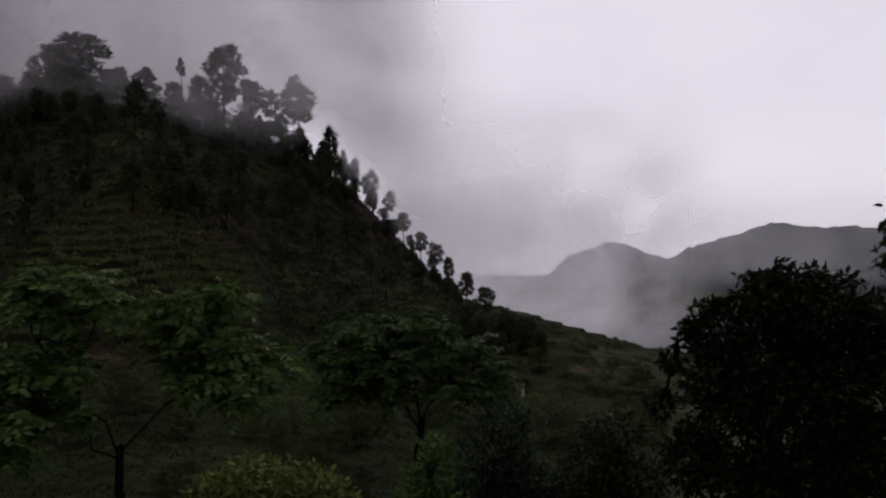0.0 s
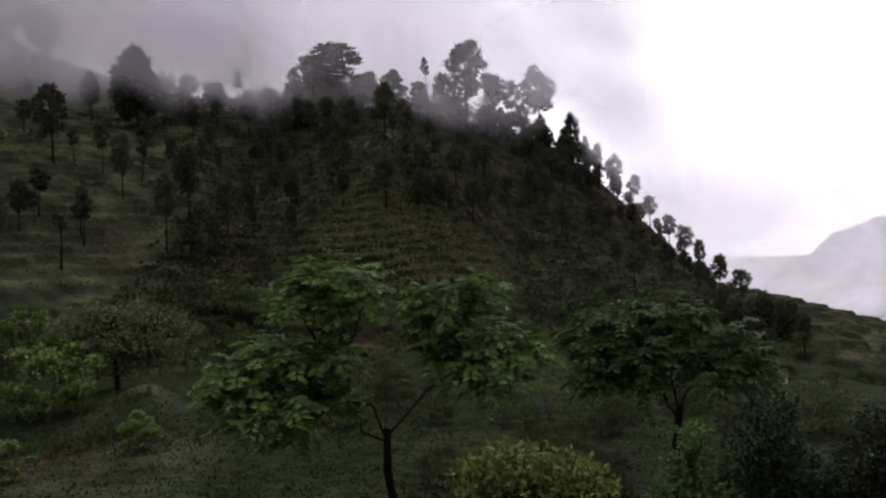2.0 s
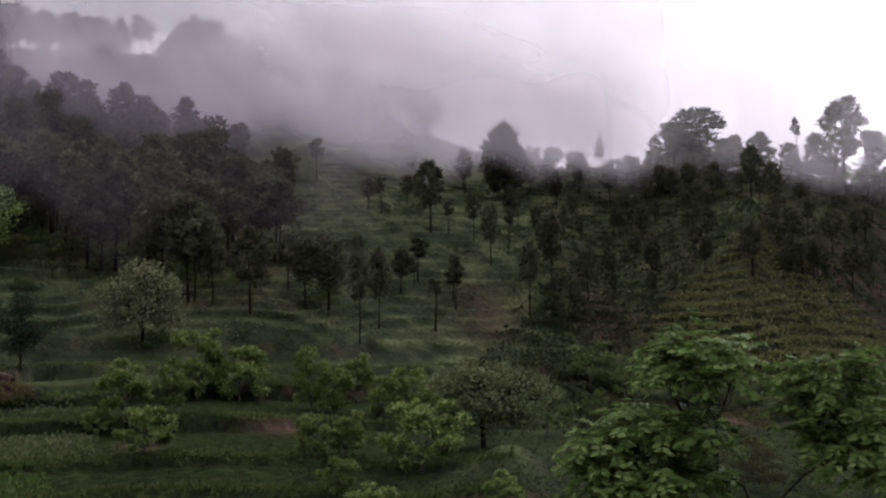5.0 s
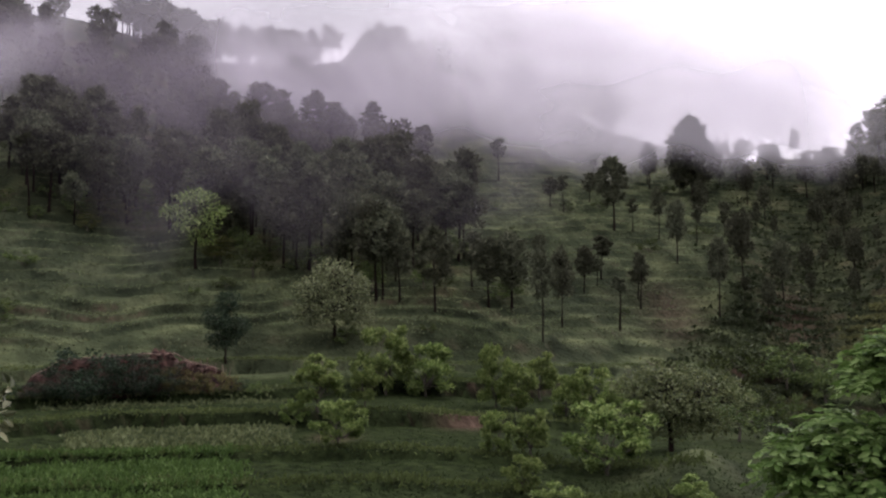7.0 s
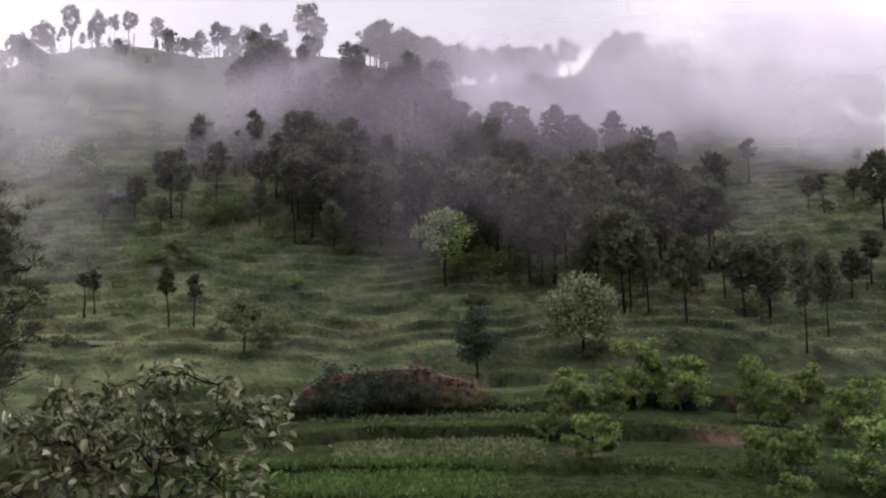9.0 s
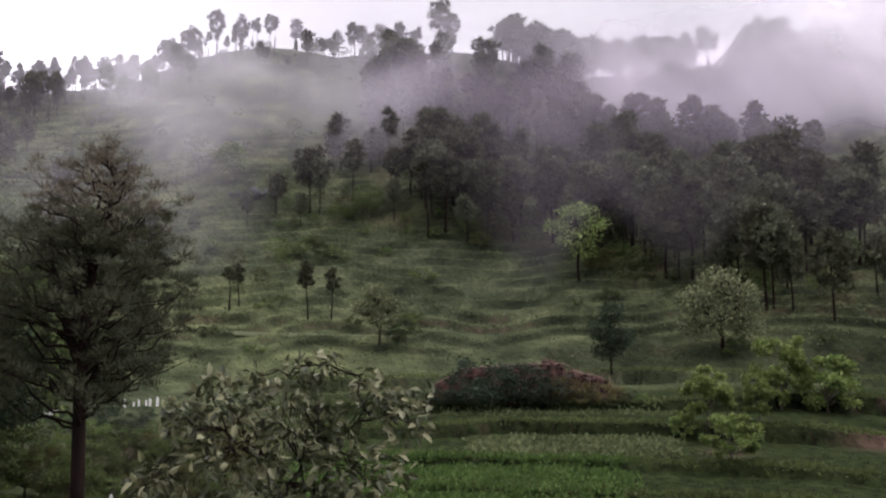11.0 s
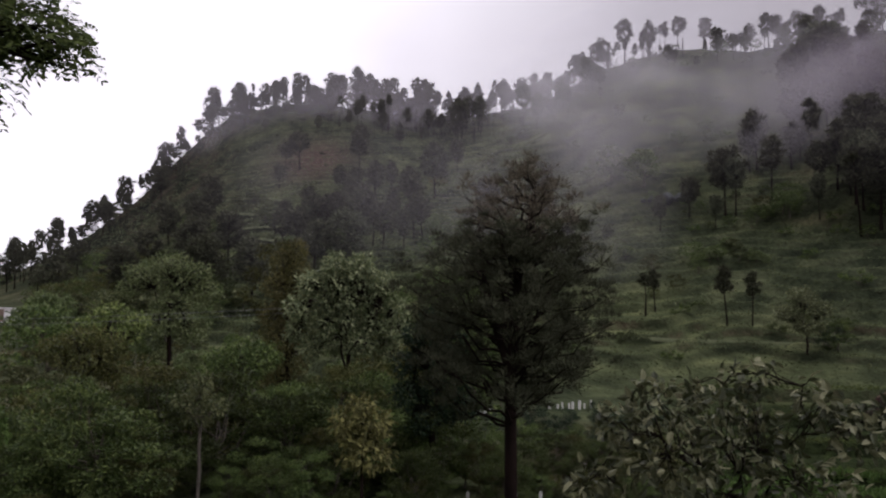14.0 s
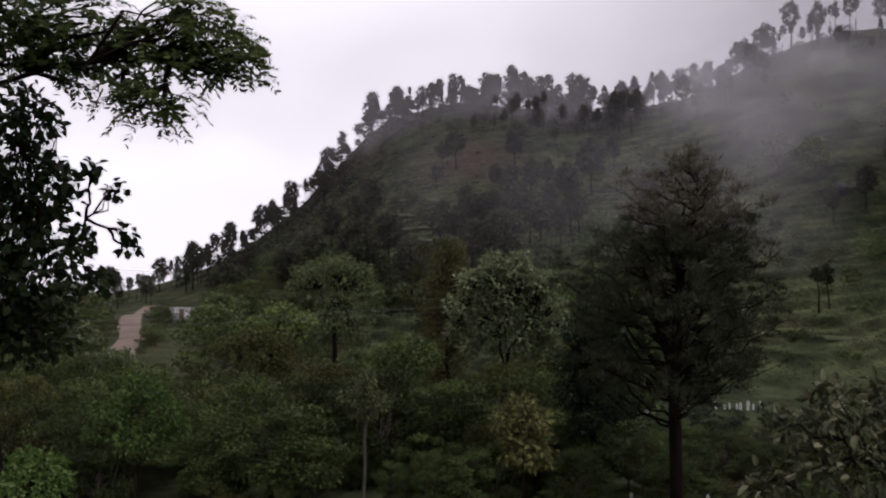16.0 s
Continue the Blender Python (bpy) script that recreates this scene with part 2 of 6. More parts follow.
# hill crest: bearing, distance, height angle
CREST = np.array([(-180, 220, 14), (-110, 350, 6), (-60, 700, -3), (-30, 620, -5.5), (-14, 430, -6.3), (-6, 390, -6), (-4, 390, -5.6), (-2.3, 385, -4.8), (-0.5, 370, -2.8), (1.1, 355, -0.9),
                  (3, 345, 1.2), (4.7, 330, 3.0), (6.4, 315, 5.0), (8, 300, 6.2), (10.5, 290, 7.1), (13.8, 275, 7.9), (17, 268, 8.5), (22, 265, 9.2), (28, 280, 9.3), (34, 310, 10.3), (39, 330, 12.2),
                  (41.5, 345, 13.3), (44, 355, 14.4), (48, 380, 15.2), (51, 410, 15.9), (54.9, 430, 16.2), (60, 410, 16.1), (64, 330, 16.4)])
CREST_2 = np.array([(69, 300, 17.5), (76, 300, 17.2), (83, 320, 17.6), (85.5, 325, 17.2), (88, 328, 16.2), (90, 330, 15.0), (92, 333, 14.5), (95, 338, 14.1), (98.5, 340, 13.7),
                    (102, 335, 14.7), (107, 330, 14.7), (110.9, 335, 13.6), (113, 345, 11.3), (116.4, 370, 7.8), (117.7, 385, 6.9), (120.9, 415, 4.7), (124, 440, 3.6), (127, 470, 2.9), (135, 520, 2), (150, 500, 2), (180, 220, 14)])
CREST = np.concatenate([CREST, CREST_2])
# foot of the hill and a point half-way up: bearing, foot distance, foot angle, mid distance, mid angle
FOOT = np.array([(-180, 40, 0, 100, 8), (-60, 130, -8, 300, -6), (-14, 130, -9, 250, -6.6), (3, 150, -7.8, 240, -2), (14, 120, -6.9, 195, 2.2), (26, 118, -5.2, 185, 3.6),
                 (34, 112, -4.4, 195, 5.6), (38, 106, -3.7, 200, 6.3), (44, 98, -2.9, 195, 6.3), (50, 95, -2.6, 190, 6.2), (60, 100, -2.3, 180, 7.4), (75, 105, -1.9, 180, 7.7), (85, 100, -2.1, 180, 7.4),
                 (92, 82, -3.2, 180, 6.5), (102, 82, -3, 190, 6), (110, 92, -2, 210, 5), (120, 110, -1, 250, 2.1), (127, 120, -0.6, 280, 1.6), (140, 120, -1, 300, 1), (180, 40, 0, 100, 8)])

# the dark pine wood: bearings with the height angles of its lower and upper edge
WOOD_LOW = ([42, 46, 60, 64, 70, 77], [-0.6, -0.4, 3.0, 5.0, 5.5, 6.5])
WOOD_HIGH = ([42, 48, 54, 58, 77], [6.5, 8.5, 12, 16.5, 17.5])

AZ = np.concatenate([np.arange(-180, -30, 3.0), np.arange(-30, 136, 0.33), np.linspace(136, 180, 16)])
RR = np.concatenate([[0.02, 1.0, 2.0], np.geomspace(3, 30, 40, endpoint=False), np.linspace(30, 120, 215, endpoint=False), np.linspace(120, 340, 250, endpoint=False), np.geomspace(340, 620, 42), np.geomspace(680, 4600, 14)])


def smooth(z, width, axis):
    k = np.exp(-0.5 * (np.arange(-3 * width, 3 * width + 1) / width) ** 2)
    k /= k.sum()
    pad = [(0, 0), (0, 0)]
    pad[axis] = (3 * width, 3 * width)
    return np.apply_along_axis(lambda v: np.convolve(v, k, "valid"), axis, np.pad(z, pad, mode="edge"))


# upper edges of the field terraces: bearings and height angles
EDGES = [([30, 40, 44, 51, 58, 69, 76, 86], [-10.6, -10.9, -10.4, -9.7, -9.7, -9.3, -8.8, -8.6]), ([30, 36, 40, 44, 51, 58, 69, 76, 86], [-8.6, -8.8, -9.0, -8.4, -7.8, -7.8, -7.5, -7.2, -7.2]),
         ([30, 40, 47, 51, 58, 68, 73, 86], [-6.6, -6.3, -5.9, -5.5, -5.5, -5.3, -5.6, -5.6]), ([30, 37, 44, 52, 60, 86], [-4.6, -4.1, -3.9, -3.7, -4.2, -4.2]), ([36, 44, 54, 60, 70, 86], [-3.0, -2.9, -2.5, -2.3, -2.6, -2.6])]


def field_terraces(z):
    """Level fields with low walls of earth between them, across the valley below the hill."""
    out = z.copy()
    for i in np.where((AZ > 27) & (AZ < 88))[0]:
        a = AZ[i]
        angle = np.degrees(np.arctan2(z[i], np.maximum(RR, 1)))
        span = np.where((RR > 34) & (RR < 112))[0]
        rise = np.maximum.accumulate(angle[span])
        rs, zs = [34.0], [float(np.interp(34.0, RR, z[i]))]
        for k, (bearings, heights) in enumerate(EDGES):
            el = float(np.interp(a, bearings, heights)) + 0.16 * noise.noise(Vector((a * 0.35, k * 3.1, 0))) + 0.05 * noise.noise(Vector((a * 1.7, k * 5.3, 4)))
            at = int(np.searchsorted(rise, el))
            if at >= len(span) - 2:
                break
            r = float(RR[span[at]])
            if r - rs[-1] < 2.5:
                continue
            top = r * math.tan(radians(el))
            foot = min(top - 0.25, zs[-1] + 0.012 * (r - rs[-1]))
            rs += [r - 0.42, r]
            zs += [foot, top]
        if len(rs) > 2:
            last = rs[-1]
            flat = np.interp(RR, rs + [last + 6, last + 12], zs + [zs[-1] + 0.1, float(np.interp(last + 12, RR, z[i]))])
            w = np.clip((a - 28.5) / 4, 0, 1) * np.clip((86 - a) / 4, 0, 1) * np.clip((RR - 34) / 3, 0, 1) * np.clip((last + 12 - RR) / 4, 0, 1)
            out[i] = z[i] * (1 - w) + flat * w
    return out


def lay_of_the_land():
    tan = lambda d: np.tan(np.radians(d))
    cr, ce = np.interp(AZ, CREST[:, 0], CREST[:, 1]), np.interp(AZ, CREST[:, 0], CREST[:, 2])
    f = [np.interp(AZ, FOOT[:, 0], FOOT[:, i]) for i in range(1, 5)]
    z = np.zeros((len(AZ), len(RR)))
    for i in range(len(AZ)):
        rs = [0, 2.5, 8, 20, 40, f[0][i], f[2][i], cr[i], cr[i] * 1.3, 1200, 5000]
        crest = cr[i] * tan(ce[i])
        zs = [-EYE, -EYE - 0.1, -4.6, -7.6, -8.9, f[0][i] * tan(f[1][i]), f[2][i] * tan(f[3][i]), crest, crest - 0.12 * cr[i], -60, -160]
        z[i] = np.interp(RR, rs, zs)
    z = smooth(smooth(z, 5, 0), 4, 1)
    a, r = np.meshgrid(AZ, RR, indexing="ij")
    bump = lambda az0, r0, wa, wr, h: h * np.exp(-((a - az0) / wa) ** 2 - ((r - r0) / wr) ** 2)
    z += bump(48.5, 112, 4.0, 10, 1.6) + bump(26, 62, 4, 12, 1.2) + bump(73, 185, 2.5, 25, 4.0)
    z += 15.0 * np.sqrt(0.02 + np.clip(1 - np.abs(a - 18.4 - (185 - r) * 0.02) / 5.8, 0, 1) ** 2.2) * np.exp(-((r - 182) / 34) ** 2)
    z -= 5.0 * np.exp(-((a - 11.0) / 2.2) ** 2 - ((r - 200) / 40) ** 2)
    z -= bump(26, 190, 3.0, 45, 6.0) + bump(89, 150, 4, 40, 3.0)
    x, y, _ = compass(a, r)
    rough = np.zeros_like(z)
    for i in range(len(AZ)):
        for j in range(8, len(RR) - 6):
            v = Vector((x[i, j], y[i, j], 0))
            rough[i, j] = noise.fractal(v * 0.03, 1.0, 2.0, 3) * 1.8 + noise.fractal(v * 0.16, 1.0, 2.0, 3) * 0.45 + abs(noise.noise(v * 0.34)) * 0.35
    z += rough * np.clip((r - 12) / 60, 0.05, 1.0) * np.where(r < 115, 0.4, 1.15) * (0.04 + 0.96 * np.clip((121.5 - a) / 4, 0, 1))
    # terraces: steps of about 1.3 m in the fields, broken narrow ones up the hill
    def stepped(z, step, sharp, warp):
        u = z / step + warp
        frac = u - np.floor(u)
        return (np.floor(u) + np.clip((frac - sharp) / (1 - sharp), 0, 1) - u) * step + (0.5 - sharp / 2) * step

    inner = np.clip((r - 25) / 12, 0, 1) * np.clip((118 - r) / 20, 0, 1) * np.clip((31 - a) / 3 + np.clip((a - 85) / 3, 0, 1), 0, 1)
    outer = np.clip((r - 98) / 20, 0, 1) * np.clip((500 - r) / 100, 0, 1) * np.clip((121 - a) / 4, 0, 1)
    z += stepped(z, 1.3, 0.93, 0.3 * np.sin(a * 0.23) + 0.12 * np.sin(a * 0.9)) * 0.92 * inner
    z += stepped(z, 1.7, 0.8, 0.5 * np.sin(a * 0.3) + 0.25 * np.sin(a * 0.8 + r * 0.03) + 0.5 * rough) * outer * (0.75 + 0.25 * np.clip(rough, -1, 1))
    z = field_terraces(z)
    z += 2.0 * np.exp(-np.where(a > 33.2, (a - 33.2) / 3.0, (a - 33.2) / 2.4) ** 2 - np.where(r < 51, (r - 51) / 4.5, (r - 51) / 9.0) ** 2)
    return z + EYE


LAND = lay_of_the_land()


def ground_at(az, r):
    i = np.interp(az, AZ, np.arange(len(AZ)))
    j = np.interp(r, RR, np.arange(len(RR)))
    i0, j0 = int(min(i, len(AZ) - 2)), int(min(j, len(RR) - 2))
    u, v = i - i0, j - j0
    return float((LAND[i0, j0] * (1 - v) + LAND[i0, j0 + 1] * v) * (1 - u) + (LAND[i0 + 1, j0] * (1 - v) + LAND[i0 + 1, j0 + 1] * v) * u)


def slope_distance(az, el, nearest=24.0):
    """The distance at which the ground first rises to the height angle el on that bearing."""
    i = int(round(float(np.interp(az, AZ, np.arange(len(AZ))))))
    angle = np.degrees(np.arctan2(LAND[i] - EYE, RR))
    crest = np.interp(az, CREST[:, 0], CREST[:, 1]) * 1.05
    ok = np.where((RR > nearest) & (RR < crest) & (angle >= el))[0]
    if len(ok):
        return float(RR[ok[0]])
    span = np.where((RR > nearest) & (RR < crest))[0]
    return float(RR[span[np.argmax(angle[span])]])


def spot(az, r, lift=0.0):
    x, y, _ = compass(az, r)
    return Vector((float(x), float(y), ground_at(az, r) + lift))


def build_ground():
    a, r = np.meshgrid(AZ, RR, indexing="ij")
    x, y, _ = compass(a, r)
    na, nr = len(AZ), len(RR)
    co = np.stack([x, y, LAND], -1).reshape(-1, 3)
    i, j = np.meshgrid(np.arange(na - 1), np.arange(nr - 1), indexing="ij")
    q = np.stack([i * nr + j, i * nr + j + 1, (i + 1) * nr + j + 1, (i + 1) * nr + j], -1).reshape(-1, 4)
    me = bpy.data.meshes.new("ground")
    me.from_pydata(co.tolist(), [], q[:, ::-1].tolist())
    soft_box = lambda v, lo, hi, e: np.clip((v - lo) / e, 0, 1) * np.clip((hi - v) / e, 0, 1)
    field = soft_box(a, 30, 84, 4) * soft_box(r, 36, 96, 8) + 0.8 * soft_box(a, -16, 33, 3) * soft_box(r, 14, 150, 12) + 0.5 * soft_box(a, 42, 50, 2) * soft_box(r, 85, 118, 8)
    soil = soft_box(a, 34, 43, 2) * soft_box(r, 37, 46, 3) * 0.2
    patch = lambda az0, r0, wa, wr: np.exp(-((a - az0) / wa) ** 2 - ((r - r0) / wr) ** 2)
    soil += 0.9 * patch(47, 68, 1.6, 2) + 1.0 * patch(105, 265, 2.4, 16) + 0.7 * patch(27.5, 150, 1.5, 14) + 0.8 * patch(11, 290, 2.0, 8) + 0.7 * patch(4, 330, 1.5, 30) + 0.6 * patch(55, 62, 1.2, 2) + 0.7 * patch(-5, 105, 1.5, 5) + 0.8 * patch(20, 112, 2.2, 4) + 0.8 * patch(23.5, 96, 1.6, 3) + 0.7 * patch(17, 92, 1.2, 2.5) + 0.45 * patch(34.3, 140, 1.8, 10) + 0.95 * patch(88.5, 60, 3.4, 8)
    angle = np.degrees(np.arctan2(LAND - EYE, np.maximum(r, 1)))
    soil += 0.5 * soft_box(a, 30.5, 42, 1.5) * np.exp(-((angle - np.interp(a, [30, 33, 36, 38, 42], [-10.4, -10.9, -10.8, -11.2, -11.8])) / 0.25) ** 2) * (r < 60)
    low, high = np.interp(a, *WOOD_LOW), np.interp(a, *WOOD_HIGH)
    wood = np.clip((angle - low) / 0.8, 0, 1) * np.clip((high + 0.5 - angle) / 1.0, 0, 1) * np.clip((a - np.interp(angle, [-1, 9], [40.5, 46.5])) / 5, 0, 1) * np.clip((80 - a) / 6, 0, 1) * (r > 90)
    # moor held off the spur, whose paler turf stands for a lit ridge
    spur = np.clip(1.25 - np.abs(a - 18.5) / 5.0, 0, 1) * np.exp(-((r - 175) / 38) ** 2)
    moor = np.clip(np.clip((32 - a) / 10, 0, 1) * (1 - 0.9 * spur) * np.clip((r - 95) / 40, 0.15, 1) + 0.7 * wood + 0.8 * np.clip((a - 118) / 3, 0, 1), 0, 1)
    field *= 1 - 0.85 * np.exp(-((a - 33) / 4.5) ** 2 - ((r - 49) / 7) ** 2)
    for key, values in (("field", field), ("soil", soil), ("moor", moor)):
        me.attributes.new(key, "FLOAT", "POINT").data.foreach_set("value", np.clip(values, 0, 1).ravel().astype(np.float32))
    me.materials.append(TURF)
    me.shade_smooth()
    return tagged(new("ground", me), "terraced grassy valley and steep green hillside after rain", "ground", kind="structure")


build_ground()


# ---- mesh building ----
class Shape:
    """Vertices and faces gathered for one part."""

    def __init__(self):
        self.co, self.faces, self.count = [], [], 0

    def add(self, co, faces):
        co = np.asarray(co, float)
        self.co.append(co)
        self.faces += (np.asarray(faces) + self.count).tolist()
        self.count += len(co)

    def tube(self, points, radii, sides=6):
        pts = np.asarray(points, float)
        d = np.gradient(pts, axis=0)
        d /= np.linalg.norm(d, axis=1)[:, None] + 1e-9
        ref = np.where(np.abs(d[:, 2:3]) > 0.9, [[1.0, 0, 0]], [[0, 0, 1.0]])
        s = np.cross(d, ref)
        s /= np.linalg.norm(s, axis=1)[:, None] + 1e-9
        t = np.cross(d, s)
        th = np.linspace(0, 2 * math.pi, sides, endpoint=False)
        ring = pts[:, None] + np.asarray(radii)[:, None, None] * (np.cos(th)[None, :, None] * s[:, None] + np.sin(th)[None, :, None] * t[:, None])
        k, n = np.arange(sides), len(pts)
        q = [np.stack([m * sides + k, m * sides + (k + 1) % sides, (m + 1) * sides + (k + 1) % sides, (m + 1) * sides + k], -1) for m in range(n - 1)]
        self.add(ring.reshape(-1, 3), np.concatenate(q))

    def leaves(self, base, way, length, width, rng, fold=0.15, toss=0.45, face=None, ovate=False):
        """Pointed, slightly folded leaves: one quad each, from base along way."""
        n = len(base)
        way = way / (np.linalg.norm(way, axis=1)[:, None] + 1e-9)
        side = np.cross(way, rng.normal(size=(n, 3)) * toss + (np.array([0, 0, 1.0]) if face is None else face))
        side /= np.linalg.norm(side, axis=1)[:, None] + 1e-9
        up = np.cross(side, way)
        length = (length * rng.uniform(0.7, 1.3, n))[:, None]
        w = length * width / 2
        if ovate:  # two curved halves along a midrib
            rib = lambda s, o, lift: base + way * length * s + side * w * o + up * length * lift
            co = np.stack([base, rib(0.22, 0.85, fold), rib(0.62, 0.8, fold * 0.7), rib(1.0, 0, -0.1), rib(0.62, -0.8, fold * 0.7), rib(0.22, -0.85, fold), rib(0.45, 0, 0)], 1).reshape(-1, 3)
            k = 7 * np.arange(n)[:, None]
            self.add(co, np.concatenate([k + np.array([[0, 1, 2, 6]]), k + np.array([[6, 2, 3, 4]]), k + np.array([[0, 6, 4, 5]])]))
            return
        mid = base + way * length * 0.45 + up * length * fold
        co = np.stack([base, mid + side * w, base + way * length, mid - side * w], 1).reshape(-1, 3)
        self.add(co, np.arange(4 * n).reshape(-1, 4))

    def needles(self, base, way, length, width, rng):
        n = len(base)
        way = way / (np.linalg.norm(way, axis=1)[:, None] + 1e-9)
        side = np.cross(way, rng.normal(size=(n, 3)))
        side /= np.linalg.norm(side, axis=1)[:, None] + 1e-9
        length = (length * rng.uniform(0.6, 1.3, n))[:, None]
        co = np.stack([base - side * length * width / 2, base + side * length * width / 2, base + way * length], 1).reshape(-1, 3)
        self.add(co, np.arange(3 * n).reshape(-1, 3))

    def mesh(self, name, material, round_off=False):
        me = bpy.data.meshes.new(name)
        me.from_pydata(np.concatenate(self.co).tolist(), [], self.faces)
        me.materials.append(material)
        if round_off:
            me.shade_smooth()
        return me


def part(name, shape, material, parent, label="", round_off=False):
    ob = new(name, shape.mesh(name, material, round_off))
    ob.parent = parent
    return tagged(ob, label)


def clusters(rng, centre, radius, per, flat=0.8):
    """Points on and in the shells of clumps, with their outward ways."""
    way = rng.normal(size=(len(centre), per, 3))
    way /= np.linalg.norm(way, axis=2)[:, :, None]
    rad = np.asarray(radius).reshape(-1, 1, 1) * rng.uniform(0.45, 1.0, (len(centre), per, 1))
    p = centre[:, None] + way * rad * np.array([1, 1, flat])
    return p.reshape(-1, 3), way.reshape(-1, 3)


def bent(rng, a, b, n=5, sway=0.1):
    """A limb from a to b, a little crooked."""
    a, b = np.asarray(a, float), np.asarray(b, float)
    t = np.linspace(0, 1, n)[:, None]
    off = rng.normal(size=(n, 3)) * sway * np.linalg.norm(b - a)
    off[0] = off[-1] = 0
    return a + (b - a) * t + off * np.sin(t * math.pi)


def thing(name, where, label, category, group=""):
    ob = new(name)
    ob.location = where
    ob.empty_display_size = 0.3
    return tagged(ob, label, category, group)


def pine(seed, h, crown_r, crown_from, clumps, style="round", lean=0.0, blade=0.75, per=34, where=(0, 0, 0), label="", group="pines on the hillside"):
    """A chir pine: bare tapered trunk, crooked limbs, needle tufts in uneven clumps."""
    rng = np.random.default_rng(seed)
    ob = thing("pine_tree", where, label or "tall pine with bare trunk and dark needle crown", "tree", group)
    wood, crown = Shape(), Shape()
    t = np.linspace(0, 1, 9)
    axis = np.stack([lean * h * t ** 1.4 + 0.012 * h * np.sin(t * 5 + seed), 0.012 * h * np.sin(t * 4 + seed * 2), h * 0.97 * t - 0.5 * (t == 0)], 1)
    base_r = 0.014 * h + 0.03
    wood.tube(axis, base_r * (1 - 0.85 * t) * np.where(t == 0, 1.25, 1), 7)
    on_axis = lambda s: np.array([np.interp(s, t, axis[:, k]) for k in range(3)])
    cs, rad = [], []
    for k in range(clumps):
        u = (k + rng.uniform(0, 1)) / clumps
        if style == "cone":
            wide = (1 - u) ** 0.8 * (0.55 + 0.45 * min(1, u * 8)) + 0.06
        elif style == "egg":
            wide = math.sin(math.pi * (0.2 + 0.78 * u)) ** 1.1
        elif style == "top":
            wide = 0.35 + 0.65 * math.sin(math.pi * min(1, 0.25 + 0.75 * u))
        else:
            wide = max(0.22, math.sin(math.pi * (0.12 + 0.82 * u)) ** 0.7)
        s = crown_from + (1 - crown_from) * u
        th = k * 2.4 + rng.uniform(-0.5, 0.5)
        d = crown_r * wide * rng.uniform(0.35, 1.0)
        o = on_axis(s)
        c = o + np.array([math.cos(th) * d, math.sin(th) * d, (0.15 if style != "cone" else -0.05) * d + rng.uniform(-0.2, 0.2)])
        start = on_axis(max(0.05, s - 0.35 * d / h - 0.02))
        if d > 0.25 * crown_r:
            wood.tube(bent(rng, start, c, 3, 0.08), np.linspace(0.16, 0.05, 3) * base_r * 2.2, 3)
        cs.append(c)
        rad.append(crown_r * (rng.uniform(0.18, 0.3) if style == "egg" else rng.uniform(0.24, 0.42)))
    p, way = clusters(rng, np.array(cs), np.array(rad), per, 0.75)
    way = way + np.array([0, 0, 0.35])
    crown.needles(p - way * blade * 0.25, way + rng.normal(size=way.shape) * 0.35, blade, 0.5, rng)
    part("trunk", wood, BARK, ob, round_off=True)
    part("crown", crown, PINE, ob)
    return ob


